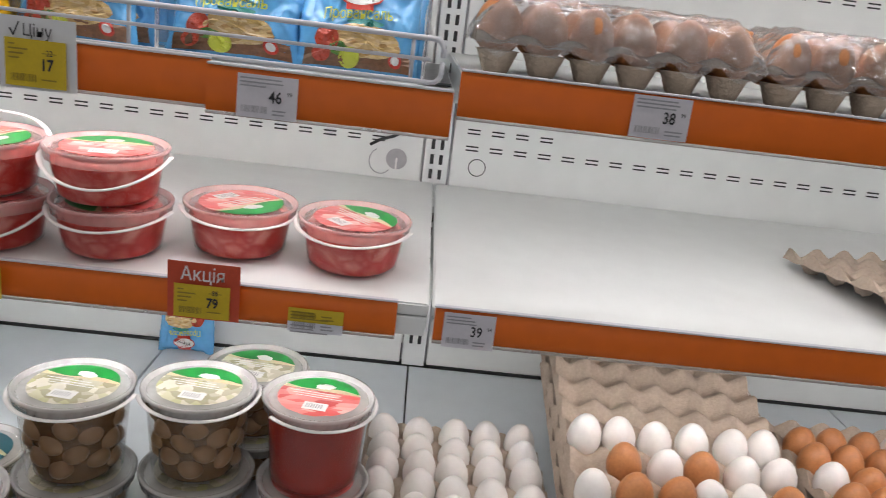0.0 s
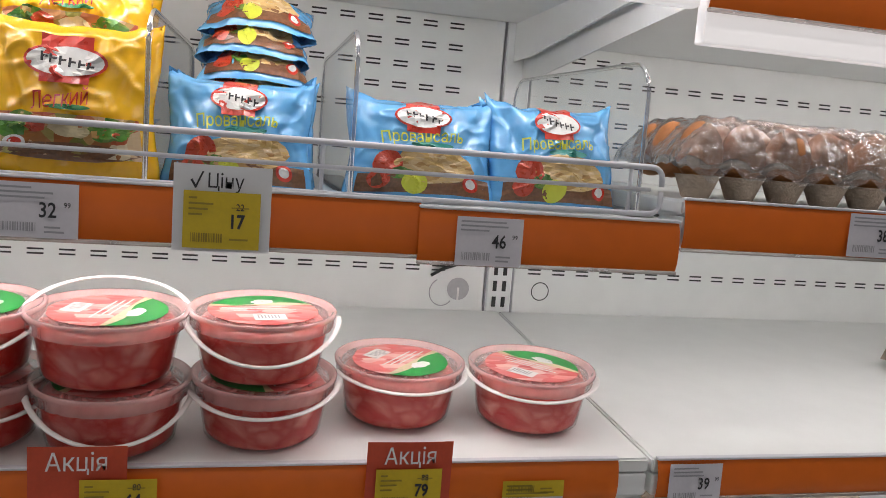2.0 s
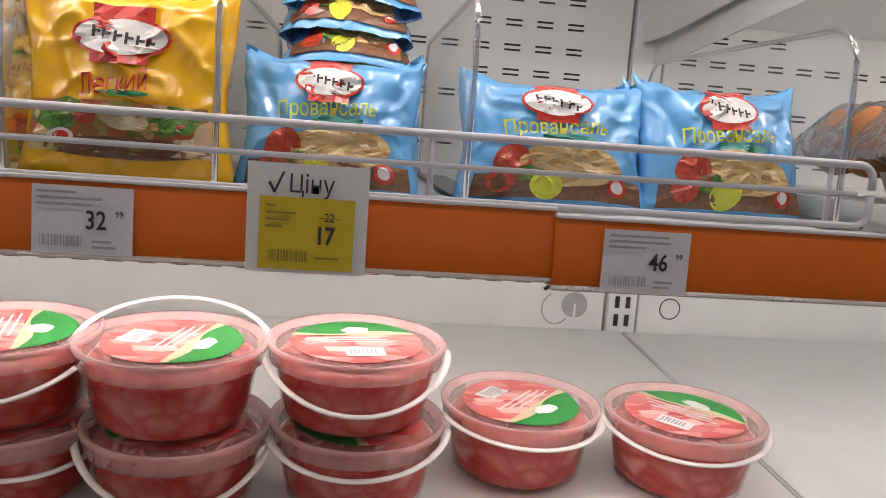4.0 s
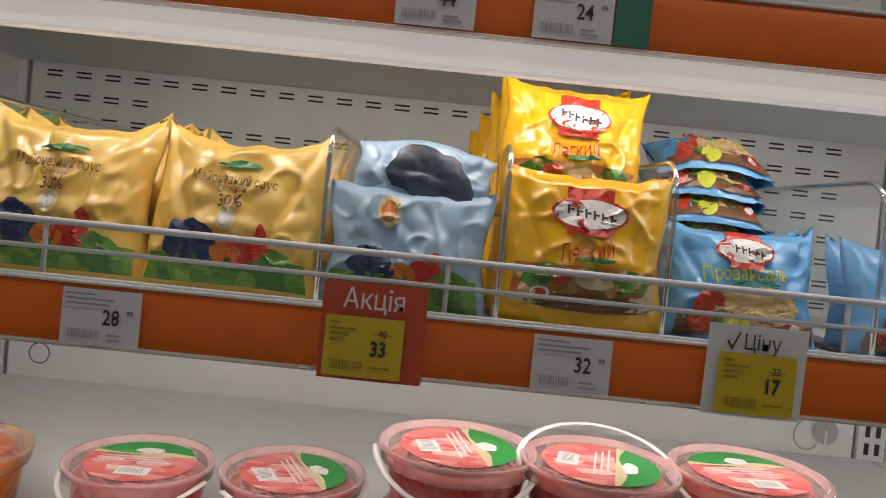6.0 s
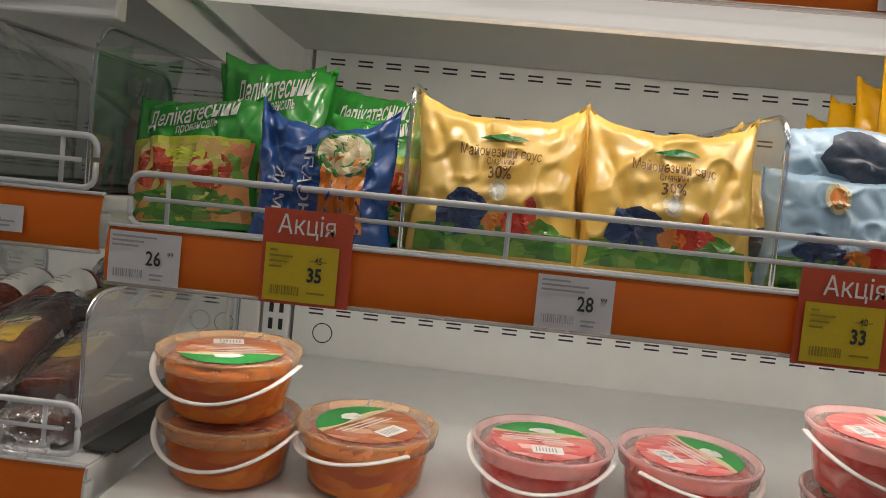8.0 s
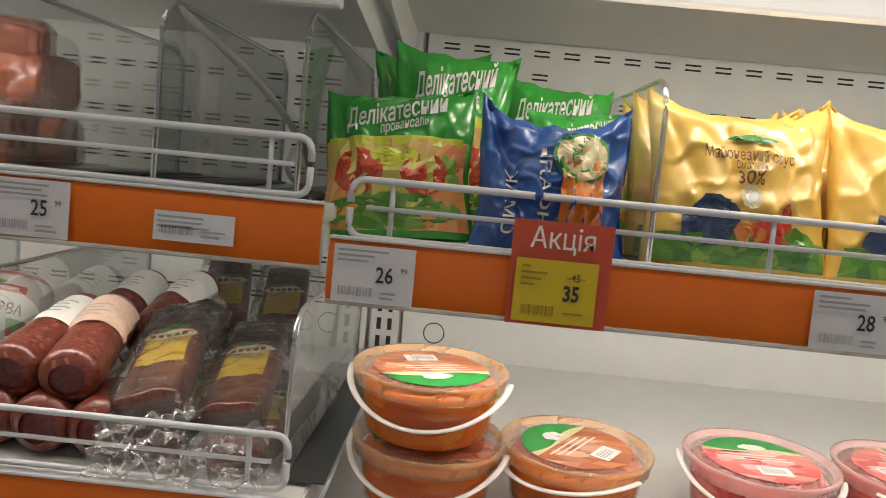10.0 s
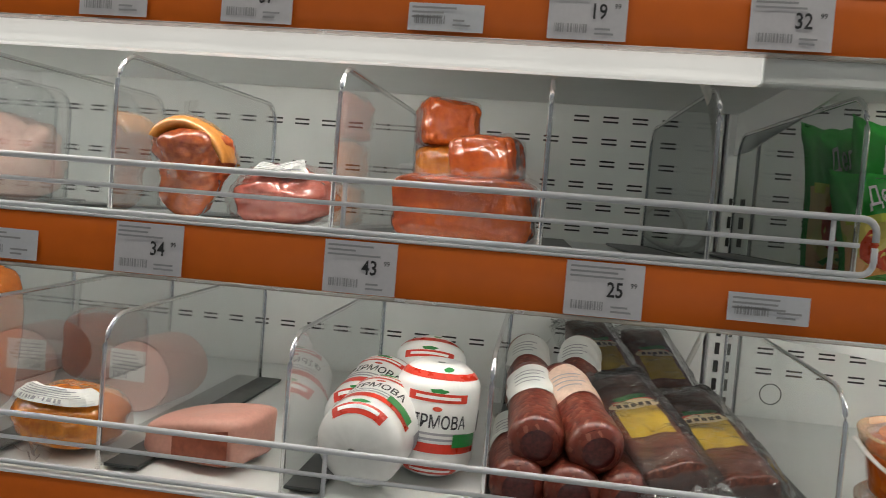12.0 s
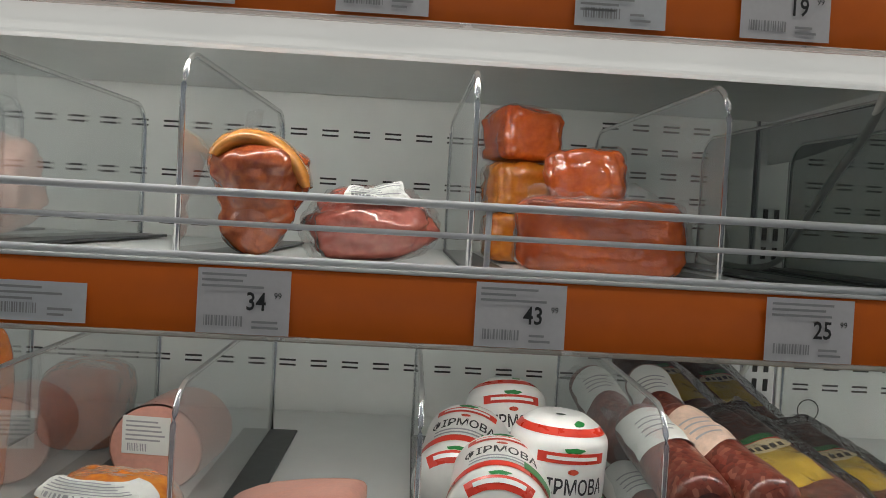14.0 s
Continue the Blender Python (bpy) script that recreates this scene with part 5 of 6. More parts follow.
SALAMI = cells("speckled_salami", [(0.13, 0.022, 0.013), (0.19, 0.038, 0.022), (0.09, 0.014, 0.010), (0.28, 0.10, 0.065)], 230, 0.30, 0.2, coat=0.2, dist=0.001)
SALAMI_END = mat("dark_red_sausage_end", (0.14, 0.02, 0.018), 0.3, vary=0.3, scale=80, bump=0.2, coat=0.5)
JERKY = mat("dark_dried_meat", (0.15, 0.040, 0.022), 0.3, vary=0.45, scale=60, bump=0.7, bump_scale=90, coat=0.4)
WHITE_CASE = mat("white_sausage_casing", (0.78, 0.78, 0.76), 0.32, vary=0.03, scale=30, bump=0.12, bump_scale=60, coat=0.3)
STICKER = mat("white_sticker", (0.74, 0.75, 0.72), 0.45, vary=0.02)
TAN_PAPER = mat("tan_label_paper", (0.66, 0.48, 0.38), 0.5, vary=0.12, scale=50)
CASING_PINK = mat("pink_sausage_casing", (0.62, 0.30, 0.24), 0.3, vary=0.06, scale=40, bump=0.1, bump_scale=200, coat=0.4)
BLACK_LABEL = mat("black_label", (0.02, 0.02, 0.022), 0.3, coat=0.3)
CHEESE = mat("orange_wrapped_loaf", (0.48, 0.14, 0.02), 0.25, vary=0.12, scale=30, bump=0.2, bump_scale=40, coat=0.6)
VACUUM = film("vacuum_film", (0.8, 0.8, 0.8), 0.004, 0.06, 0.8, 40, gloss=0.22)
BAG_TAIL = film("crumpled_bag_end", (0.80, 0.80, 0.82), 0.10, 0.12, 0.3, 30, gloss=0.45)
VACUUM_SKIRT = film("crumpled_clear_film", (0.78, 0.79, 0.81), 0.035, 0.08, 1.0, 45, gloss=1.0)
PALE_PACK = mat("pale_pink_vacuum_pack", (0.62, 0.42, 0.36), 0.3, vary=0.2, scale=30, bump=0.3, bump_scale=40, coat=0.6, stain=(0.55, 0.25, 0.18))
CABLE = mat("white_cable_sheath", (0.70, 0.70, 0.66), 0.45)


def lump_at(rx, ry, rz, e=2.6, rough=0.10, seed=0, taper=0.0, freq=1.6, ribs=0.0):
    """A rounded block as a function of two angles, base on z = 0."""
    def f(u, v):
        th, ph = 2 * math.pi * u, math.pi * (v - 0.5)
        s = lambda a: math.copysign(abs(a) ** (2 / e), a)
        x, y, z = s(math.cos(ph)) * s(math.cos(th)), s(math.cos(ph)) * s(math.sin(th)), s(math.sin(ph))
        d = Vector((x, y, z))
        q = 1 + rough * noise.noise(d * freq + Vector((seed * 2.7, seed, 0))) + rough * 0.4 * noise.noise(d * freq * 3 + Vector((seed, 0, seed * 1.9))) - rough * 0.30 * abs(noise.noise(Vector((d.x * 4, d.y * 4, d.z * 2.2)) + Vector((seed, seed, 0))))
        q *= 1 + ribs * (abs(math.sin(th * 7 + 0.6 * z + seed)) ** 0.5 - 0.6) * math.cos(ph) ** 0.5 + ribs * 0.5 * math.sin(9 * z + seed + 2 * noise.noise(d * 2))
        t = 1 + taper * z
        return (x * rx * q * t, y * ry * q * t, rz + z * rz * (q if z > 0 else 1))
    return f


def lump(name, label, category, m, material, rx, ry, rz, e=2.6, rough=0.10, seed=0, taper=0.0, wrap=False, skirt=None, group="", ribs=0.0):
    ob = thing(name, m, label, category, group)
    part("meat", sheet(lump_at(rx, ry, rz, e, rough, seed, taper, 1.6, ribs), 112 if ribs else 60, 56 if ribs else 40, None, True), material, ob, "", True)
    if wrap:
        g = lump_at(rx * 1.03, ry * 1.03, rz * 1.03, e + 0.4, rough * 0.9, seed + 9, taper, 2.2)
        part("wrap", sheet(lambda u, v: tuple(Vector(g(u, v)) - Vector((0, 0, rz * 0.03))), 48, 28, None, True), VACUUM, ob, "tight clear film", True)
    if skirt:
        x0, x1, z0, z1, y = skirt
        part("film_tail", sheet(lambda u, v: (x0 + (x1 - x0) * u, y + 0.004 * math.sin(9 * u + seed) + 0.003 * math.sin(13 * v + 5 * u), z0 + (z1 - z0) * v + 0.004 * math.sin(11 * u + seed) + 0.003 * math.sin(23 * u)), 26, 8), BAG_TAIL, ob, "loose film tail", True)
    return ob


def sticker(ob, fn, x0, x1, y0, y1, bars=True, seed=0, word=""):
    """A printed white sticker laid on a surface."""
    part("sticker", plate(x0, x1, y0, y1, fn(0.0008), 10, 8), STICKER, ob, "white printed sticker")
    bm = bmesh.new()
    r = random.Random(seed)
    for k in range(5):
        y = y1 - (y1 - y0) * (0.12 + 0.12 * k)
        plate(x0 + (x1 - x0) * 0.08, x0 + (x1 - x0) * r.uniform(0.45, 0.92), y - (y1 - y0) * 0.045, y, fn(0.0014), 6, 1, bm)
    x = x0 + (x1 - x0) * 0.12
    while x < x0 + (x1 - x0) * 0.5:
        t = (x1 - x0) * r.choice((0.01, 0.02, 0.03))
        plate(x, x + t, y0 + (y1 - y0) * 0.08, y0 + (y1 - y0) * 0.28, fn(0.0014), 1, 2, bm)
        x += t + (x1 - x0) * 0.018
    part("sticker_print", bm, GREY_INK, ob, "small print and barcode")


S2 = Z32 + 0.0015
# smoked knuckle with a golden rind
k = thing("smoked_pork", pose(-1.812, 0.862, S2, 0, 4, 8), "glossy smoked pork knuckle with golden rind in film", "smoked meat")


def knuckle_at(u, v):
    """Lumpy body, narrow at the foot and broad under the rind."""
    a = 2 * math.pi * u
    wide = (0.020 + 0.017 * min(1.0, v * 1.5)) * math.sqrt(max(0.0, 1 - abs(2 * v - 1) ** 7)) * (1 - 0.08 * math.exp(-((v - 0.42 - 0.05 * math.cos(a)) / 0.07) ** 2))
    d = Vector((math.cos(a) * 1.3, math.sin(a) * 1.3, v * 3.2))
    q = 1 + 0.20 * noise.noise(d) + 0.10 * noise.noise(d * 2.9) - 0.10 * abs(noise.noise(d * 1.8 + Vector((4, 0, 0))))
    return (0.002 + wide * q * math.cos(a), 0.88 * wide * q * math.sin(a), 0.001 + 0.086 * v)


part("meat", sheet(knuckle_at, 56, 44, None, True), SMOKED, k, "", True)


def rind_at(u, v):
    """A thick band of skin bent over the top and down one side of the knuckle."""
    a, b = 2.80 - 2.45 * u, 2 * math.pi * v
    thick = 0.0110 * (0.35 + 0.65 * math.sin(math.pi * min(1, u * 0.92 + 0.06)) ** 0.5)
    rad = 1 + thick / 0.04 * math.cos(b)
    return (0.002 + 0.036 * math.cos(a) * rad, 0.002 + 0.029 * math.sin(b), 0.052 + 0.034 * math.sin(a) * rad - 0.008 * math.cos(a))


part("rind", sheet(rind_at, 40, 24), RIND, k, "golden rind band", True)
part("film_tail", sheet(lambda u, v: (-0.014 + 0.012 * u, 0.003 * math.sin(8 * u), 0.094 + 0.014 * v + 0.003 * u), 8, 6), VACUUM_SKIRT, k, "loose film tail", True)
part("film_fold", sheet(lambda u, v: (-0.012 + 0.036 * u, -0.031 - 0.003 * math.sin(7 * u) - 0.002 * v, 0.020 + 0.012 * v + 0.004 * math.sin(5 * u)), 14, 6), VACUUM_SKIRT, k, "fold of film", True)
# cured pork with a sticker
k = lump("cured_pork", "dark pink cured pork in clear film with a sticker", "cured meat", pose(-1.722, 0.885, S2, 0, -5, 4), RAW_PINK, 0.050, 0.040, 0.029, 2.3, 0.20, 5, -0.1, wrap=True, skirt=(-0.03, 0.03, 0.03, 0.050, -0.028))
g = lump_at(0.0525, 0.0425, 0.0305, 2.5, 0.20, 5, -0.1)
sticker(k, lambda lift: (lambda x, y: tuple(Vector(g(x, y)) + Vector((0, -lift, lift * 2)))), 0.70, 0.86, 0.62, 0.80, seed=2)
# smoked loaves
k = lump("smoked_loaf", "long orange-red smoked meat loaf in vacuum film", "smoked meat", pose(-1.550, 0.862, S2, 0, 0, -6), LOAF, 0.062, 0.032, 0.029, 5.5, 0.07, 7, wrap=True, ribs=0.018, skirt=(-0.056, 0.074, 0.044, 0.060, -0.0335), group="smoked loaves")
for j, (dz, rz) in enumerate(((0.0, 0.0237), (0.0475, 0.0235), (0.0945, 0.0255))):
    lump("smoked_loaf", "rounded golden smoked meat loaf in tight film", "smoked meat", pose(-1.592, 1.015, S2 + dz, 0, 0, 9 * j), LOAF_GOLD if j < 2 else LOAF, 0.0315, 0.033, rz, 5.0, 0.09, 20 + j, wrap=True, ribs=0.045, group="smoked loaves")
lump("smoked_loaf", "orange smoked meat loaf lying on another in film", "smoked meat", pose(-1.538, 0.955, S2 + 0.050, 0, -6, -12), LOAF, 0.034, 0.030, 0.027, 5.0, 0.10, 31, 0.05, wrap=True, ribs=0.035, skirt=(-0.03, 0.05, 0.0, 0.018, -0.033), group="smoked loaves")
lump("smoked_loaf", "broad smoked meat slab under the stacked loaves", "smoked meat", pose(-1.535, 0.950, S2, 0, 0, 3), SMOKED, 0.040, 0.036, 0.0245, 5, 0.06, 33, group="smoked loaves")
# pale packs at the far end
k = lump("vacuum_pack", "pale pink meat in a clear vacuum bag", "vacuum pack", pose(-2.075, 0.985, S2, 0, 0, 10), PALE_PACK, 0.050, 0.050, 0.048, 2.4, 0.22, 41)
part("bag_top", sheet(lambda u, v: (-0.050 + 0.085 * u + 0.012 * v * (1 - 2 * u), 0.010 * math.sin(5 * u + 2 * v) * (1 - 0.5 * v) - 0.004, 0.082 + 0.062 * v + 0.004 * math.sin(9 * u)), 24, 14), VACUUM_SKIRT, k, "empty crumpled top of the bag", True)
k = lump("vacuum_pack", "pale meat pack with a black round label", "vacuum pack", pose(-2.100, 0.862, S2, 0, 0, 0), PALE_PACK, 0.040, 0.030, 0.040, 3, 0.1, 43)
part("round_label", disc(0.008, 0.041, 0.030, 0.032, lambda x, y: (x, -0.0345 - 0.002 * math.cos(x * 40), y), 4, 28), BLACK_LABEL, k, "black round label")
part("label_bar", plate(-0.012, 0.028, 0.036, 0.044, lambda x, y: (x, -0.0372, y), 4, 2), P_RED, k, "red label bar")

S1 = Z31 + 0.0035


def white_sausage(m, lying=False, label="white-cased boiled sausage with red and green print"):
    """A stubby white casing with a gathered end and a printed band."""
    ob = thing("boiled_sausage", m, label, "sausage", "white boiled sausages")
    R, H = 0.0390, 0.107

    def f(u, v, lift=0.0):
        a = 2 * math.pi * u
        z = v * H
        e = abs(2 * v - 1)
        r = R * (1 - max(0, e - 0.60) ** 2 * 3.4) * (1 + 0.012 * math.sin(3 * a + v * 5))
        pleat = max(0.0, (e - 0.80) / 0.20)
        r *= 1 - 0.30 * pleat ** 2 + 0.03 * pleat * math.sin(16 * a)
        if v <= 0.001 or v >= 0.999:
            r = 0.004
        r += lift
        return (r * math.sin(a), -r * math.cos(a), z + (0.004 * pleat if v > 0.5 else -0.0) - (0.006 if v > 0.985 else 0))
    part("casing", sheet(f, 56, 36, None, True), WHITE_CASE, ob, "", True)
    on = lambda lift: (lambda x, y: f(x, y, lift))
    part("top_ring", plate(-0.30, 0.30, 0.885, 0.925, on(0.0005), 30, 2), P_RED, ob, "red ring")
    part("clip_green", disc(0.04, 0.945, 0.03, 0.012, on(0.0008), 3, 14, 0.3, 2), P_GREEN, ob)
    for y in (0.74, 0.12):
        part("name_plate", plate(-0.115, 0.115, y - 0.04, y + 0.035, on(0.0006), 12, 2), P_RED, ob, "red name plate")
        part("plate_bar", plate(-0.085, 0.085, y - 0.014, y + 0.012, on(0.0010), 10, 1), P_WHITE, ob)
        part("plate_leaf", disc(0.0, y + 0.055, 0.03, 0.022, on(0.0008), 3, 14, 0.3, 4), P_GREEN, ob, "green leaf")
    part("heart", disc(0.0, 0.645, 0.018, 0.02, on(0.0008), 2, 12), P_TOMATO, ob)
    part("heading", words("ФІРМОВА", 0.150, lambda x, y: f(x * 0.50, y, 0.0008), 0.0, 0.53, 0.66, 0.014), INK, ob, "black heading")
    bm = bmesh.new()
    for j in range(2):
        plate(-0.10, 0.13, 0.425 - 0.045 * j, 0.445 - 0.045 * j, on(0.0008), 10, 1, bm)
    part("small_print", bm, GREY_INK, ob, "lines of small print")
    part("red_band", plate(-0.26, 0.20, 0.275, 0.355, on(0.0005), 30, 2), P_RED, ob, "red band")
    part("green_tag", plate(0.07, 0.19, 0.33, 0.44, on(0.0011), 8, 3), P_GREEN, ob, "green tag")
    part("side_print", plate(0.24, 0.30, 0.42, 0.60, on(0.0008), 3, 5), GREY_INK, ob)
    return ob


white_sausage(pose(-1.568, 0.888, S1, -2, 3, 8), label="white-cased boiled sausage standing upright, printed red")
white_sausage(pose(-1.622, 0.798, S1 + 0.0395, -82, 0, -8), label="white-cased boiled sausage lying with its end forward")
white_sausage(pose(-1.646, 0.898, S1 + 0.027, -72, 0, -12), label="white-cased boiled sausage leaning behind the others")
white_sausage(pose(-1.588, 0.985, S1 + 0.006, -30, 0, 4), label="white-cased boiled sausage leaning at the back")


def salami(m, length=0.17, R=0.021, seed=0, paper=None):
    ob = thing("salami", m, "dark speckled dry sausage with a white label in film", "salami", "salami sticks")

    def f(u, v, lift=0.0):
        a = 2 * math.pi * u
        e = abs(2 * v - 1)
        r = R * (1 - max(0, e - 0.86) ** 2 * 22) * (1 + 0.05 * noise.noise(Vector((math.cos(a) * 1.5 + seed, math.sin(a) * 1.5, v * 7))))
        r = max(0.002, r) + lift
        return (r * math.sin(a), length * v, R + r * math.cos(a))
    part("casing", sheet(f, 28, 40, None, True), SALAMI, ob, "", True)
    part("cut_end", disc(0, R, R * 0.80, R * 0.80, lambda x, y: (x, 0.0005 + 0.2 * (x * x + (y - R) ** 2) / R, y), 3, 20), SALAMI_END, ob, "dark end", True)
    on = lambda lift: (lambda x, y: f(x, y, lift))
    part("paper_label", plate(-0.24, 0.24, 0.46, 0.88, lambda x, y: f(x, y + 0.03 * math.sin(9 * x + seed), 0.0012 + 0.0008 * math.sin(23 * x + 31 * y + seed)), 24, 14), paper or STICKER, ob, "crumpled paper label", True)
    bm = bmesh.new()
    for j in range(4):
        plate(-0.13, 0.02 + 0.03 * (j % 2), 0.54 + 0.055 * j, 0.555 + 0.055 * j, on(0.0024), 8, 1, bm)
    part("label_print", bm, GREY_INK, ob)
    part("film_tail", sheet(lambda u, v: ((u - 0.5) * R * (0.8 + 1.6 * v), length - 0.004 + 0.030 * v, R + 0.007 * math.sin(9 * u + 4 * v + seed) * (0.3 + v)), 18, 8), BAG_TAIL, ob, "twisted film tail", True)
    return ob


for j, (x, y, z, rx, rz) in enumerate(((-1.482, 0.805, 0.0, 2, 4), (-1.437, 0.800, 0.0, 2, 6), (-1.392, 0.802, 0.0, 1, 8), (-1.470, 0.815, 0.036, 8, 3), (-1.420, 0.812, 0.037, 9, 12),
                                       (-1.480, 0.985, 0.030, 12, 2), (-1.432, 0.985, 0.030, 14, -4))):
    salami(pose(x, y, S1 + z, rx, 0, rz), 0.155, 0.0240, 71 + j, TAN_PAPER if j % 3 == 1 else None)


def dried_pack(m, seed=0, length=0.185, w=0.052):
    """A flat slab of dried meat in a vacuum bag with a bright label."""
    ob = thing("dried_meat_pack", m, "dark dried meat slab in a clear bag with yellow label", "dried meat", "packs of dried meat")

    def f(x, y, lift=0.0):
        q = 0.0025 * noise.noise(Vector((x * 60 + seed, y * 40, 0)))
        return (x, y, 0.028 + q + lift - 0.004 * (abs(x) / (w / 2)) ** 4)
    bm = sheet(lambda u, v: f((u - 0.5) * w, v * length), 14, 36)
    ring = [v for v in bm.verts if v.is_boundary]
    g = bmesh.ops.extrude_edge_only(bm, edges=[e for e in bm.edges if e.is_boundary])
    for v in (q for q in g["geom"] if isinstance(q, bmesh.types.BMVert)):
        v.co.z = 0.001 + 0.001 * noise.noise(v.co * 50)
        v.co.x *= 0.96
    part("meat", bm, JERKY, ob, "", True)
    on = lambda lift: (lambda x, y: f(x, y, lift))
    part("label_gold", plate(-0.020, 0.020, 0.055, 0.110, on(0.0012), 8, 10), mat_gold, ob, "gold lower label")
    part("label_white", disc(0.0, 0.115, 0.024, 0.009, on(0.0018), 3, 20), P_CREAM, ob, "cream label ribbon")
    part("label_red", plate(-0.019, 0.019, 0.117, 0.125, on(0.0016), 8, 2), P_RED, ob, "red label bar")
    part("label_green", plate(-0.016, 0.016, 0.125, 0.133, on(0.0016), 8, 2), P_GREEN, ob, "green label bar")
    bm = bmesh.new()
    for j in range(5):
        plate(-0.017 + 0.007 * j, -0.0125 + 0.007 * j, 0.110, 0.1165, on(0.0023), 1, 1, bm)
    part("label_print", bm, P_DARK, ob)
    part("bag", sheet(lambda u, v: ((u - 0.5) * (w + 0.030), -0.012 + v * (length + 0.045),
                                    0.0310 * max(0.0, 1 - (abs(u - 0.5) * 2) ** 6) * max(0.0, 1 - abs(2 * v - 1.0) ** 8) + 0.004 + 0.004 * noise.noise(Vector((u * 7, v * 11, seed)))), 24, 36), VACUUM_SKIRT, ob, "clear vacuum bag", True)
    part("bag_end", sheet(lambda u, v: ((u - 0.5) * (w + 0.024) * (1 - 0.15 * v), -0.010 - 0.034 * v + 0.006 * noise.noise(Vector((u * 9, v * 5, seed + 3))),
                                        0.010 - 0.006 * v + 0.022 * abs(noise.noise(Vector((u * 4 + seed, v * 3, 1)))) + 0.003 * noise.noise(Vector((u * 9, v * 7, seed)))), 28, 16), BAG_TAIL, ob, "crumpled end of the bag", True)
    part("bag_end", sheet(lambda u, v: ((u - 0.5) * (w + 0.024), length + 0.004 + 0.030 * v, 0.012 + 0.018 * abs(noise.noise(Vector((u * 4, v * 3, seed + 7)))) + 0.003 * noise.noise(Vector((u * 9, v * 7, seed)))), 26, 12), BAG_TAIL, ob, "crumpled end of the bag", True)
    return ob


mat_gold = mat("gold_label", (0.62, 0.42, 0.04), 0.35, vary=0.1, scale=200, coat=0.3)
for j, (x, y, z, rx, ry, rz) in enumerate(((-1.352, 0.815, 0.030, 11, -14, 9), (-1.292, 0.830, 0.022, 9, -10, 6), (-1.352, 0.805, 0.002, 2, 0, 3), (-1.285, 0.805, 0.0, 2, 0, -3),
                                           (-1.372, 1.045, 0.036, 18, -6, 12), (-1.312, 1.050, 0.030, 18, -4, 8))):
    dried_pack(pose(x, y, S1 + z, rx, ry, rz), 81 + j)

# boiled and smoked sausages beside the white ones
k = lump("smoked_sausage", "smoked brown meat ball in film with a printed sticker", "smoked meat", pose(-1.902, 0.845, S1, 0, 0, -10), LOAF_GOLD, 0.050, 0.042, 0.029, 2.6, 0.10, 91, skirt=(-0.05, 0.02, 0.0, 0.02, -0.044))
g91 = lump_at(0.0520, 0.0437, 0.0305, 2.9, 0.10, 91)
sticker(k, lambda lift: (lambda x, y: tuple(Vector(g91(x, y)) + Vector((0, -lift, 1.5 * lift)))), 0.62, 0.97, 0.64, 0.86, seed=3)


def cut_sausage(m, R, length, label, seed=0, flat=1.0):
    ob = thing("boiled_sausage", m, label, "sausage", "cut boiled sausages")

    def f(u, v):
        a = 2 * math.pi * u
        r = R * (1 - max(0, v - 0.75) ** 2 * 9) * (1 + 0.03 * noise.noise(Vector((math.cos(a) + seed, math.sin(a), v * 2))))
        return (r * math.sin(a), length * v, R * flat + r * flat * math.cos(a))
    part("casing", sheet(f, 40, 20, None, True), CASING_PINK, ob, "pink casing", True)
    part("cut_face", disc(0, 0, 0.965, 0.965, lambda x, y: (f(math.atan2(x, y) / 6.28318, 0)[0] * math.hypot(x, y), -0.0006 - 0.001 * (1 - math.hypot(x, y)), R * flat + (f(math.atan2(x, y) / 6.28318, 0)[2] - R * flat) * math.hypot(x, y)), 5, 36), BOILED, ob, "pale pink cut face", True)
    part("end", disc(0, 0, 1, 1, lambda x, y: (f(math.atan2(x, y) / 6.28318, 1)[0] * math.hypot(x, y), length, R * flat + (f(math.atan2(x, y) / 6.28318, 1)[2] - R * flat) * math.hypot(x, y)), 3, 36), CASING_PINK, ob, "", True)
    return ob


k = cut_sausage(pose(-1.908, 0.968, S1, 0, 0, -6), 0.043, 0.10, "half boiled sausage with a pale pink cut face", 1, 0.92)
on_face = lambda lift: (lambda x, y: (x, -0.002 - lift, y))
sticker(k, on_face, -0.030, 0.014, 0.034, 0.068, seed=5)
# pink wedge of boiled sausage
k = thing("boiled_sausage", pose(-1.772, 0.862, S1, 0, 0, -12), "thick pink wedge of boiled sausage wrapped in film", "sausage", "cut boiled sausages")
gw = lump_at(0.054, 0.040, 0.033, 4.5, 0.05, 101)
part("meat", sheet(lambda u, v: (lambda p: (p[0] + 0.10 * max(0, p[2] - 0.03), p[1], p[2] * (0.55 + 4.2 * (p[0] + 0.054) * 0.6)))(gw(u, v)), 44, 26, None, True), BOILED, k, "", True)
part("dark_side", sheet(lambda u, v: (-0.012 + 0.058 * u, -0.0412 - 0.001 * math.sin(3 * u), 0.008 + 0.028 * v * (0.75 + 0.4 * u)), 10, 6), CASING, k, "brown casing side", True)
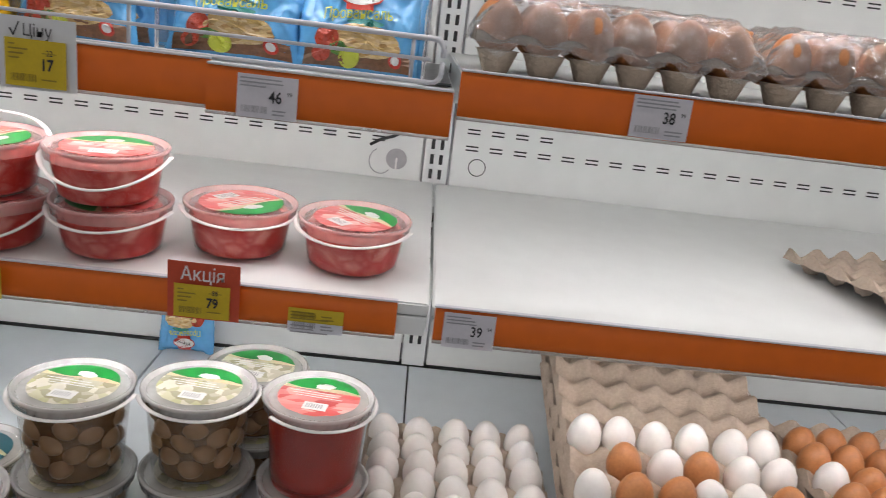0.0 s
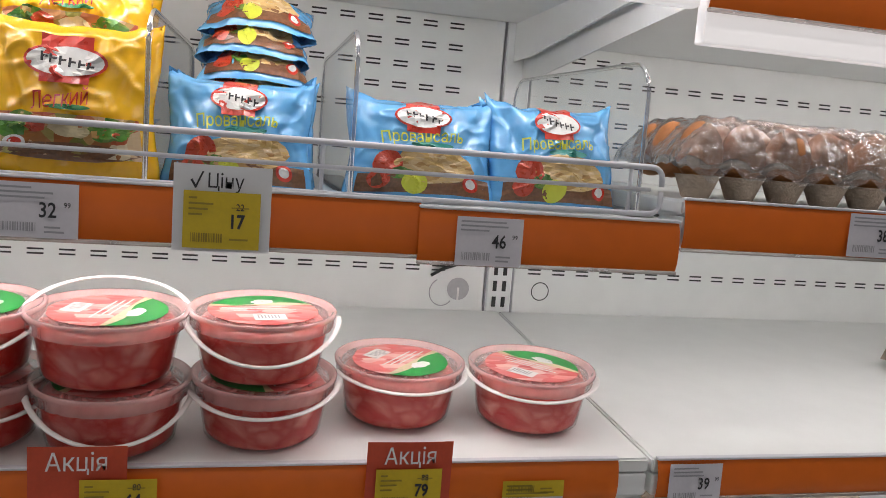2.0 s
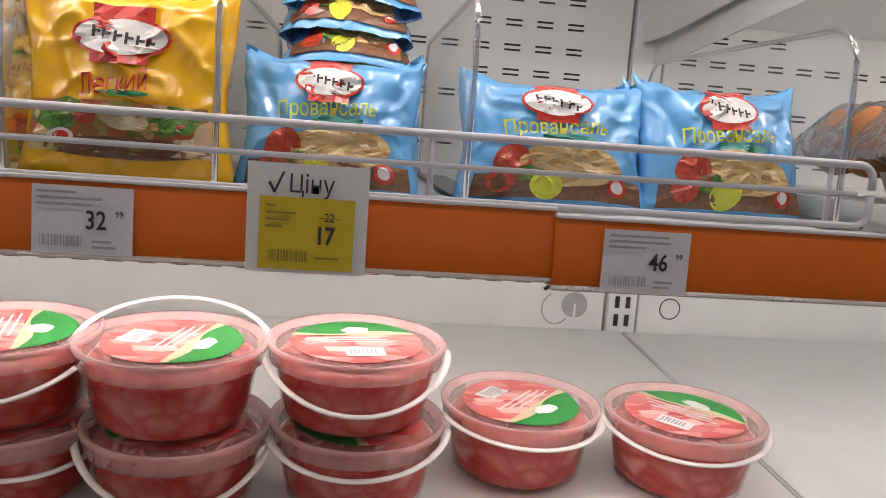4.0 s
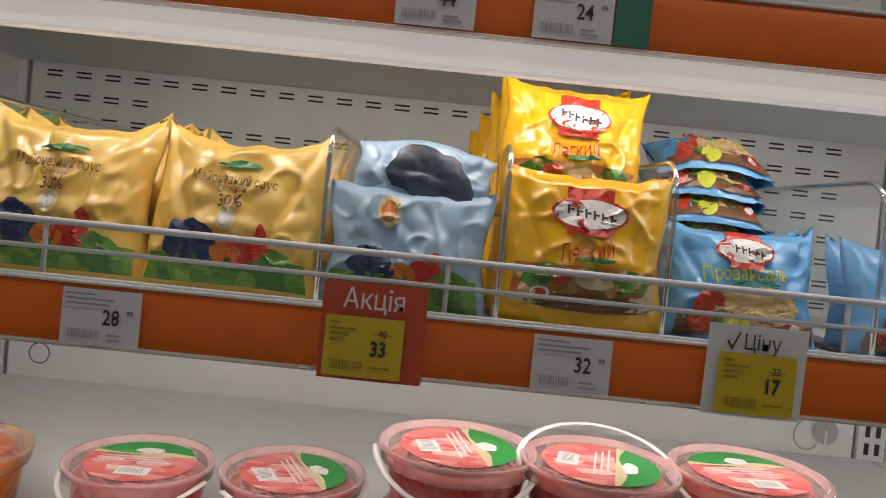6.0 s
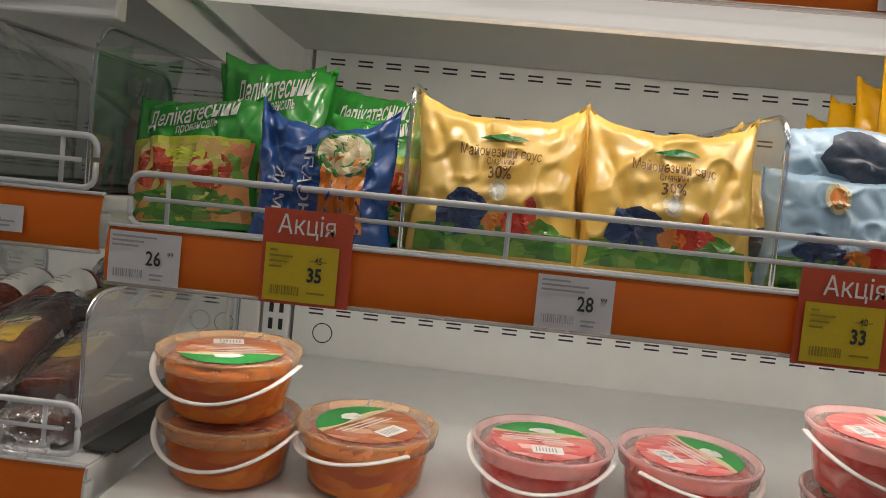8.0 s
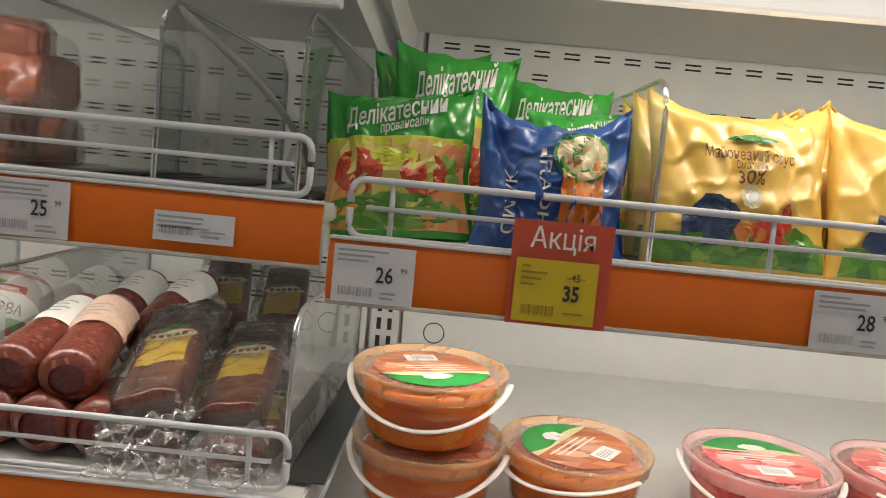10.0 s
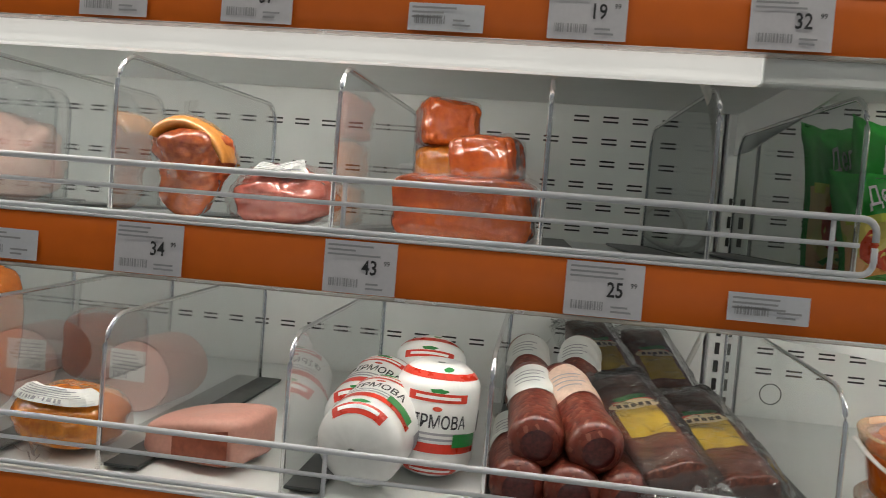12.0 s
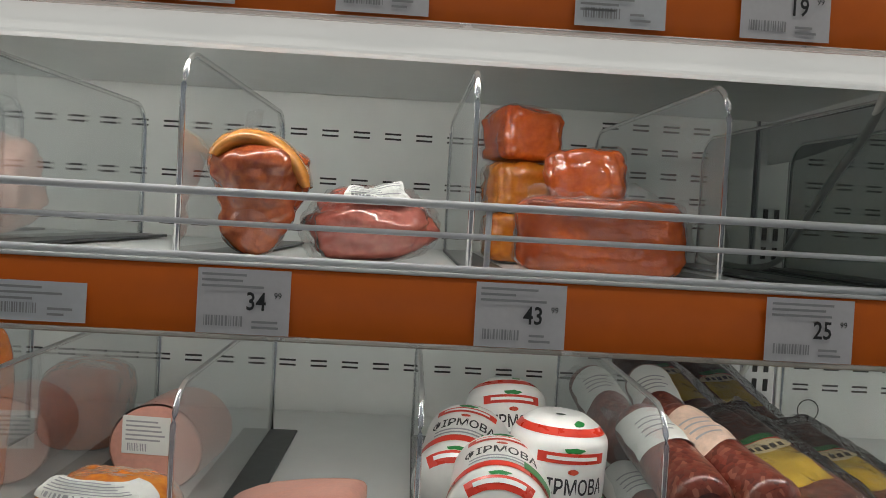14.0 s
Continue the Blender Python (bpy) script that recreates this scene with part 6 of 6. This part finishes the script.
# big orange loaf with dark labels beyond the divider
k = lump("wrapped_loaf", "large orange wrapped loaf with black and white labels", "wrapped loaf", pose(-2.070, 0.880, S1, 0, 0, -8), CHEESE, 0.058, 0.060, 0.078, 5, 0.05, 111)
gl = lump_at(0.058, 0.060, 0.078, 5, 0.05, 111)
onl = lambda lift: (lambda x, y: tuple(Vector(gl(x, y)) + Vector((lift * 0.7, -lift * 0.9, 0))))
part("black_label", plate(0.78, 0.955, 0.10, 0.60, onl(0.0012), 24, 16), BLACK_LABEL, k, "black label", True)
part("label_spot", disc(0.87, 0.46, 0.022, 0.038, onl(0.0022), 3, 20), P_RED, k, "red spot")
part("label_word", plate(0.905, 0.950, 0.45, 0.50, onl(0.0022), 4, 4), mat_gold, k, "yellow lettering block")
sticker(k, onl, 0.82, 0.96, 0.66, 0.82, seed=6)
lump("vacuum_pack", "dark wrapped meat pack at the back of the shelf", "vacuum pack", pose(-2.02, 1.10, S1, 0, 0, 0), SMOKED, 0.04, 0.05, 0.045, 4, 0.06, 113, wrap=False)

# packs on the upper shelf
S3 = Z33 + 0.0015
for j, (x, w, h, material, text) in enumerate(((-1.93, 0.05, 0.026, PALE_PACK, "pale sliced meat in a flat pack"), (-1.80, 0.045, 0.030, RAW_PINK, "red cured meat in a flat pack"), (-1.69, 0.045, 0.03, LOAF, "red smoked sausages in a flat pack"),
                                               (-1.60, 0.05, 0.03, PALE_PACK, "greyish meat in a vacuum pack"), (-1.51, 0.030, 0.026, LOAF_GOLD, "golden smoked cheese roll in film"), (-1.425, 0.05, 0.022, PALE_PACK, "pale sausages under a white sticker"),
                                               (-1.335, 0.030, 0.030, PALE_PACK, "mottled white-skinned sausage in film"), (-1.272, 0.030, 0.032, PALE_PACK, "mottled white-skinned sausage in film"))):
    lump("vacuum_pack", text, "vacuum pack", pose(x, 0.86, S3, 0, 0, 6 * (j % 3) - 6), material, w, 0.06, h, 3.5, 0.1, 121 + j, group="packs on the upper shelf")

# hanging cable, clip and stain by the upright
ob = thing("cable", pose(0, 0, 0), "white electric cable hanging under the shelf in a loop", "cable")
pts = []
ctrl = [(-1.368, 0.802, 1.462), (-1.345, 0.86, 1.440), (-1.318, 0.96, 1.405), (-1.300, 1.05, 1.360), (-1.300, 1.10, 1.325), (-1.325, 1.15, 1.319), (-1.350, 1.2, 1.335), (-1.345, 1.23, 1.365), (-1.31, 1.24, 1.372), (-1.29, 1.25, 1.345), (-1.30, 1.26, 1.320)]
for a in range(len(ctrl) - 1):
    p0, p1, p2, p3 = (Vector(ctrl[max(0, min(len(ctrl) - 1, a + d))]) for d in (-1, 0, 1, 2))
    for s in range(6):
        t = s / 6
        pts.append(0.5 * ((2 * p1) + (p2 - p0) * t + (2 * p0 - 5 * p1 + 4 * p2 - p3) * t * t + (3 * p1 - p0 - 3 * p2 + p3) * t ** 3))
part("sheath", tube(pts, 0.0035, 8), CABLE, ob, "", True)
ob = thing("cable", pose(0, 0, 0), "white cable running down beside the upright", "cable")
part("sheath", tube([(-1.262, 1.18, 1.30), (-1.262, 1.2, 1.22), (-1.275, 1.24, 1.16), (-1.285, 1.26, 1.10)], 0.0035, 8), CABLE, ob, "", True)
ob = thing("plug_cover", pose(-0.035, BACK - 0.0015, 1.126), "grey round cap with a clear ring and black wire", "cap")
part("cap", disc(0, 0, 0.0175, 0.0175, lambda x, y: (x, -0.002, y), 3, 26), GREY_PLASTIC, ob, "grey round cap")
part("notch", box(-0.0015, 0.0015, -0.0030, -0.0022, -0.018, 0.002), WHITE_INK, ob)
part("ring", tube([(-0.026 + 0.019 * math.cos(a), -0.002, -0.006 + 0.021 * math.sin(a)) for a in [2.0 + 3.6 * q / 20 for q in range(21)]], 0.0009, 6), GREY_PLASTIC, ob, "thin clear ring", True)
part("wire", tube([(0.048, -0.009, 0.062), (0.030, -0.009, 0.056), (0.012, -0.008, 0.049), (-0.008, -0.007, 0.038), (-0.028, -0.006, 0.031), (-0.045, -0.005, 0.020)], 0.0036, 7, None, 0.7), DARK, ob, "frayed black wire end", True)
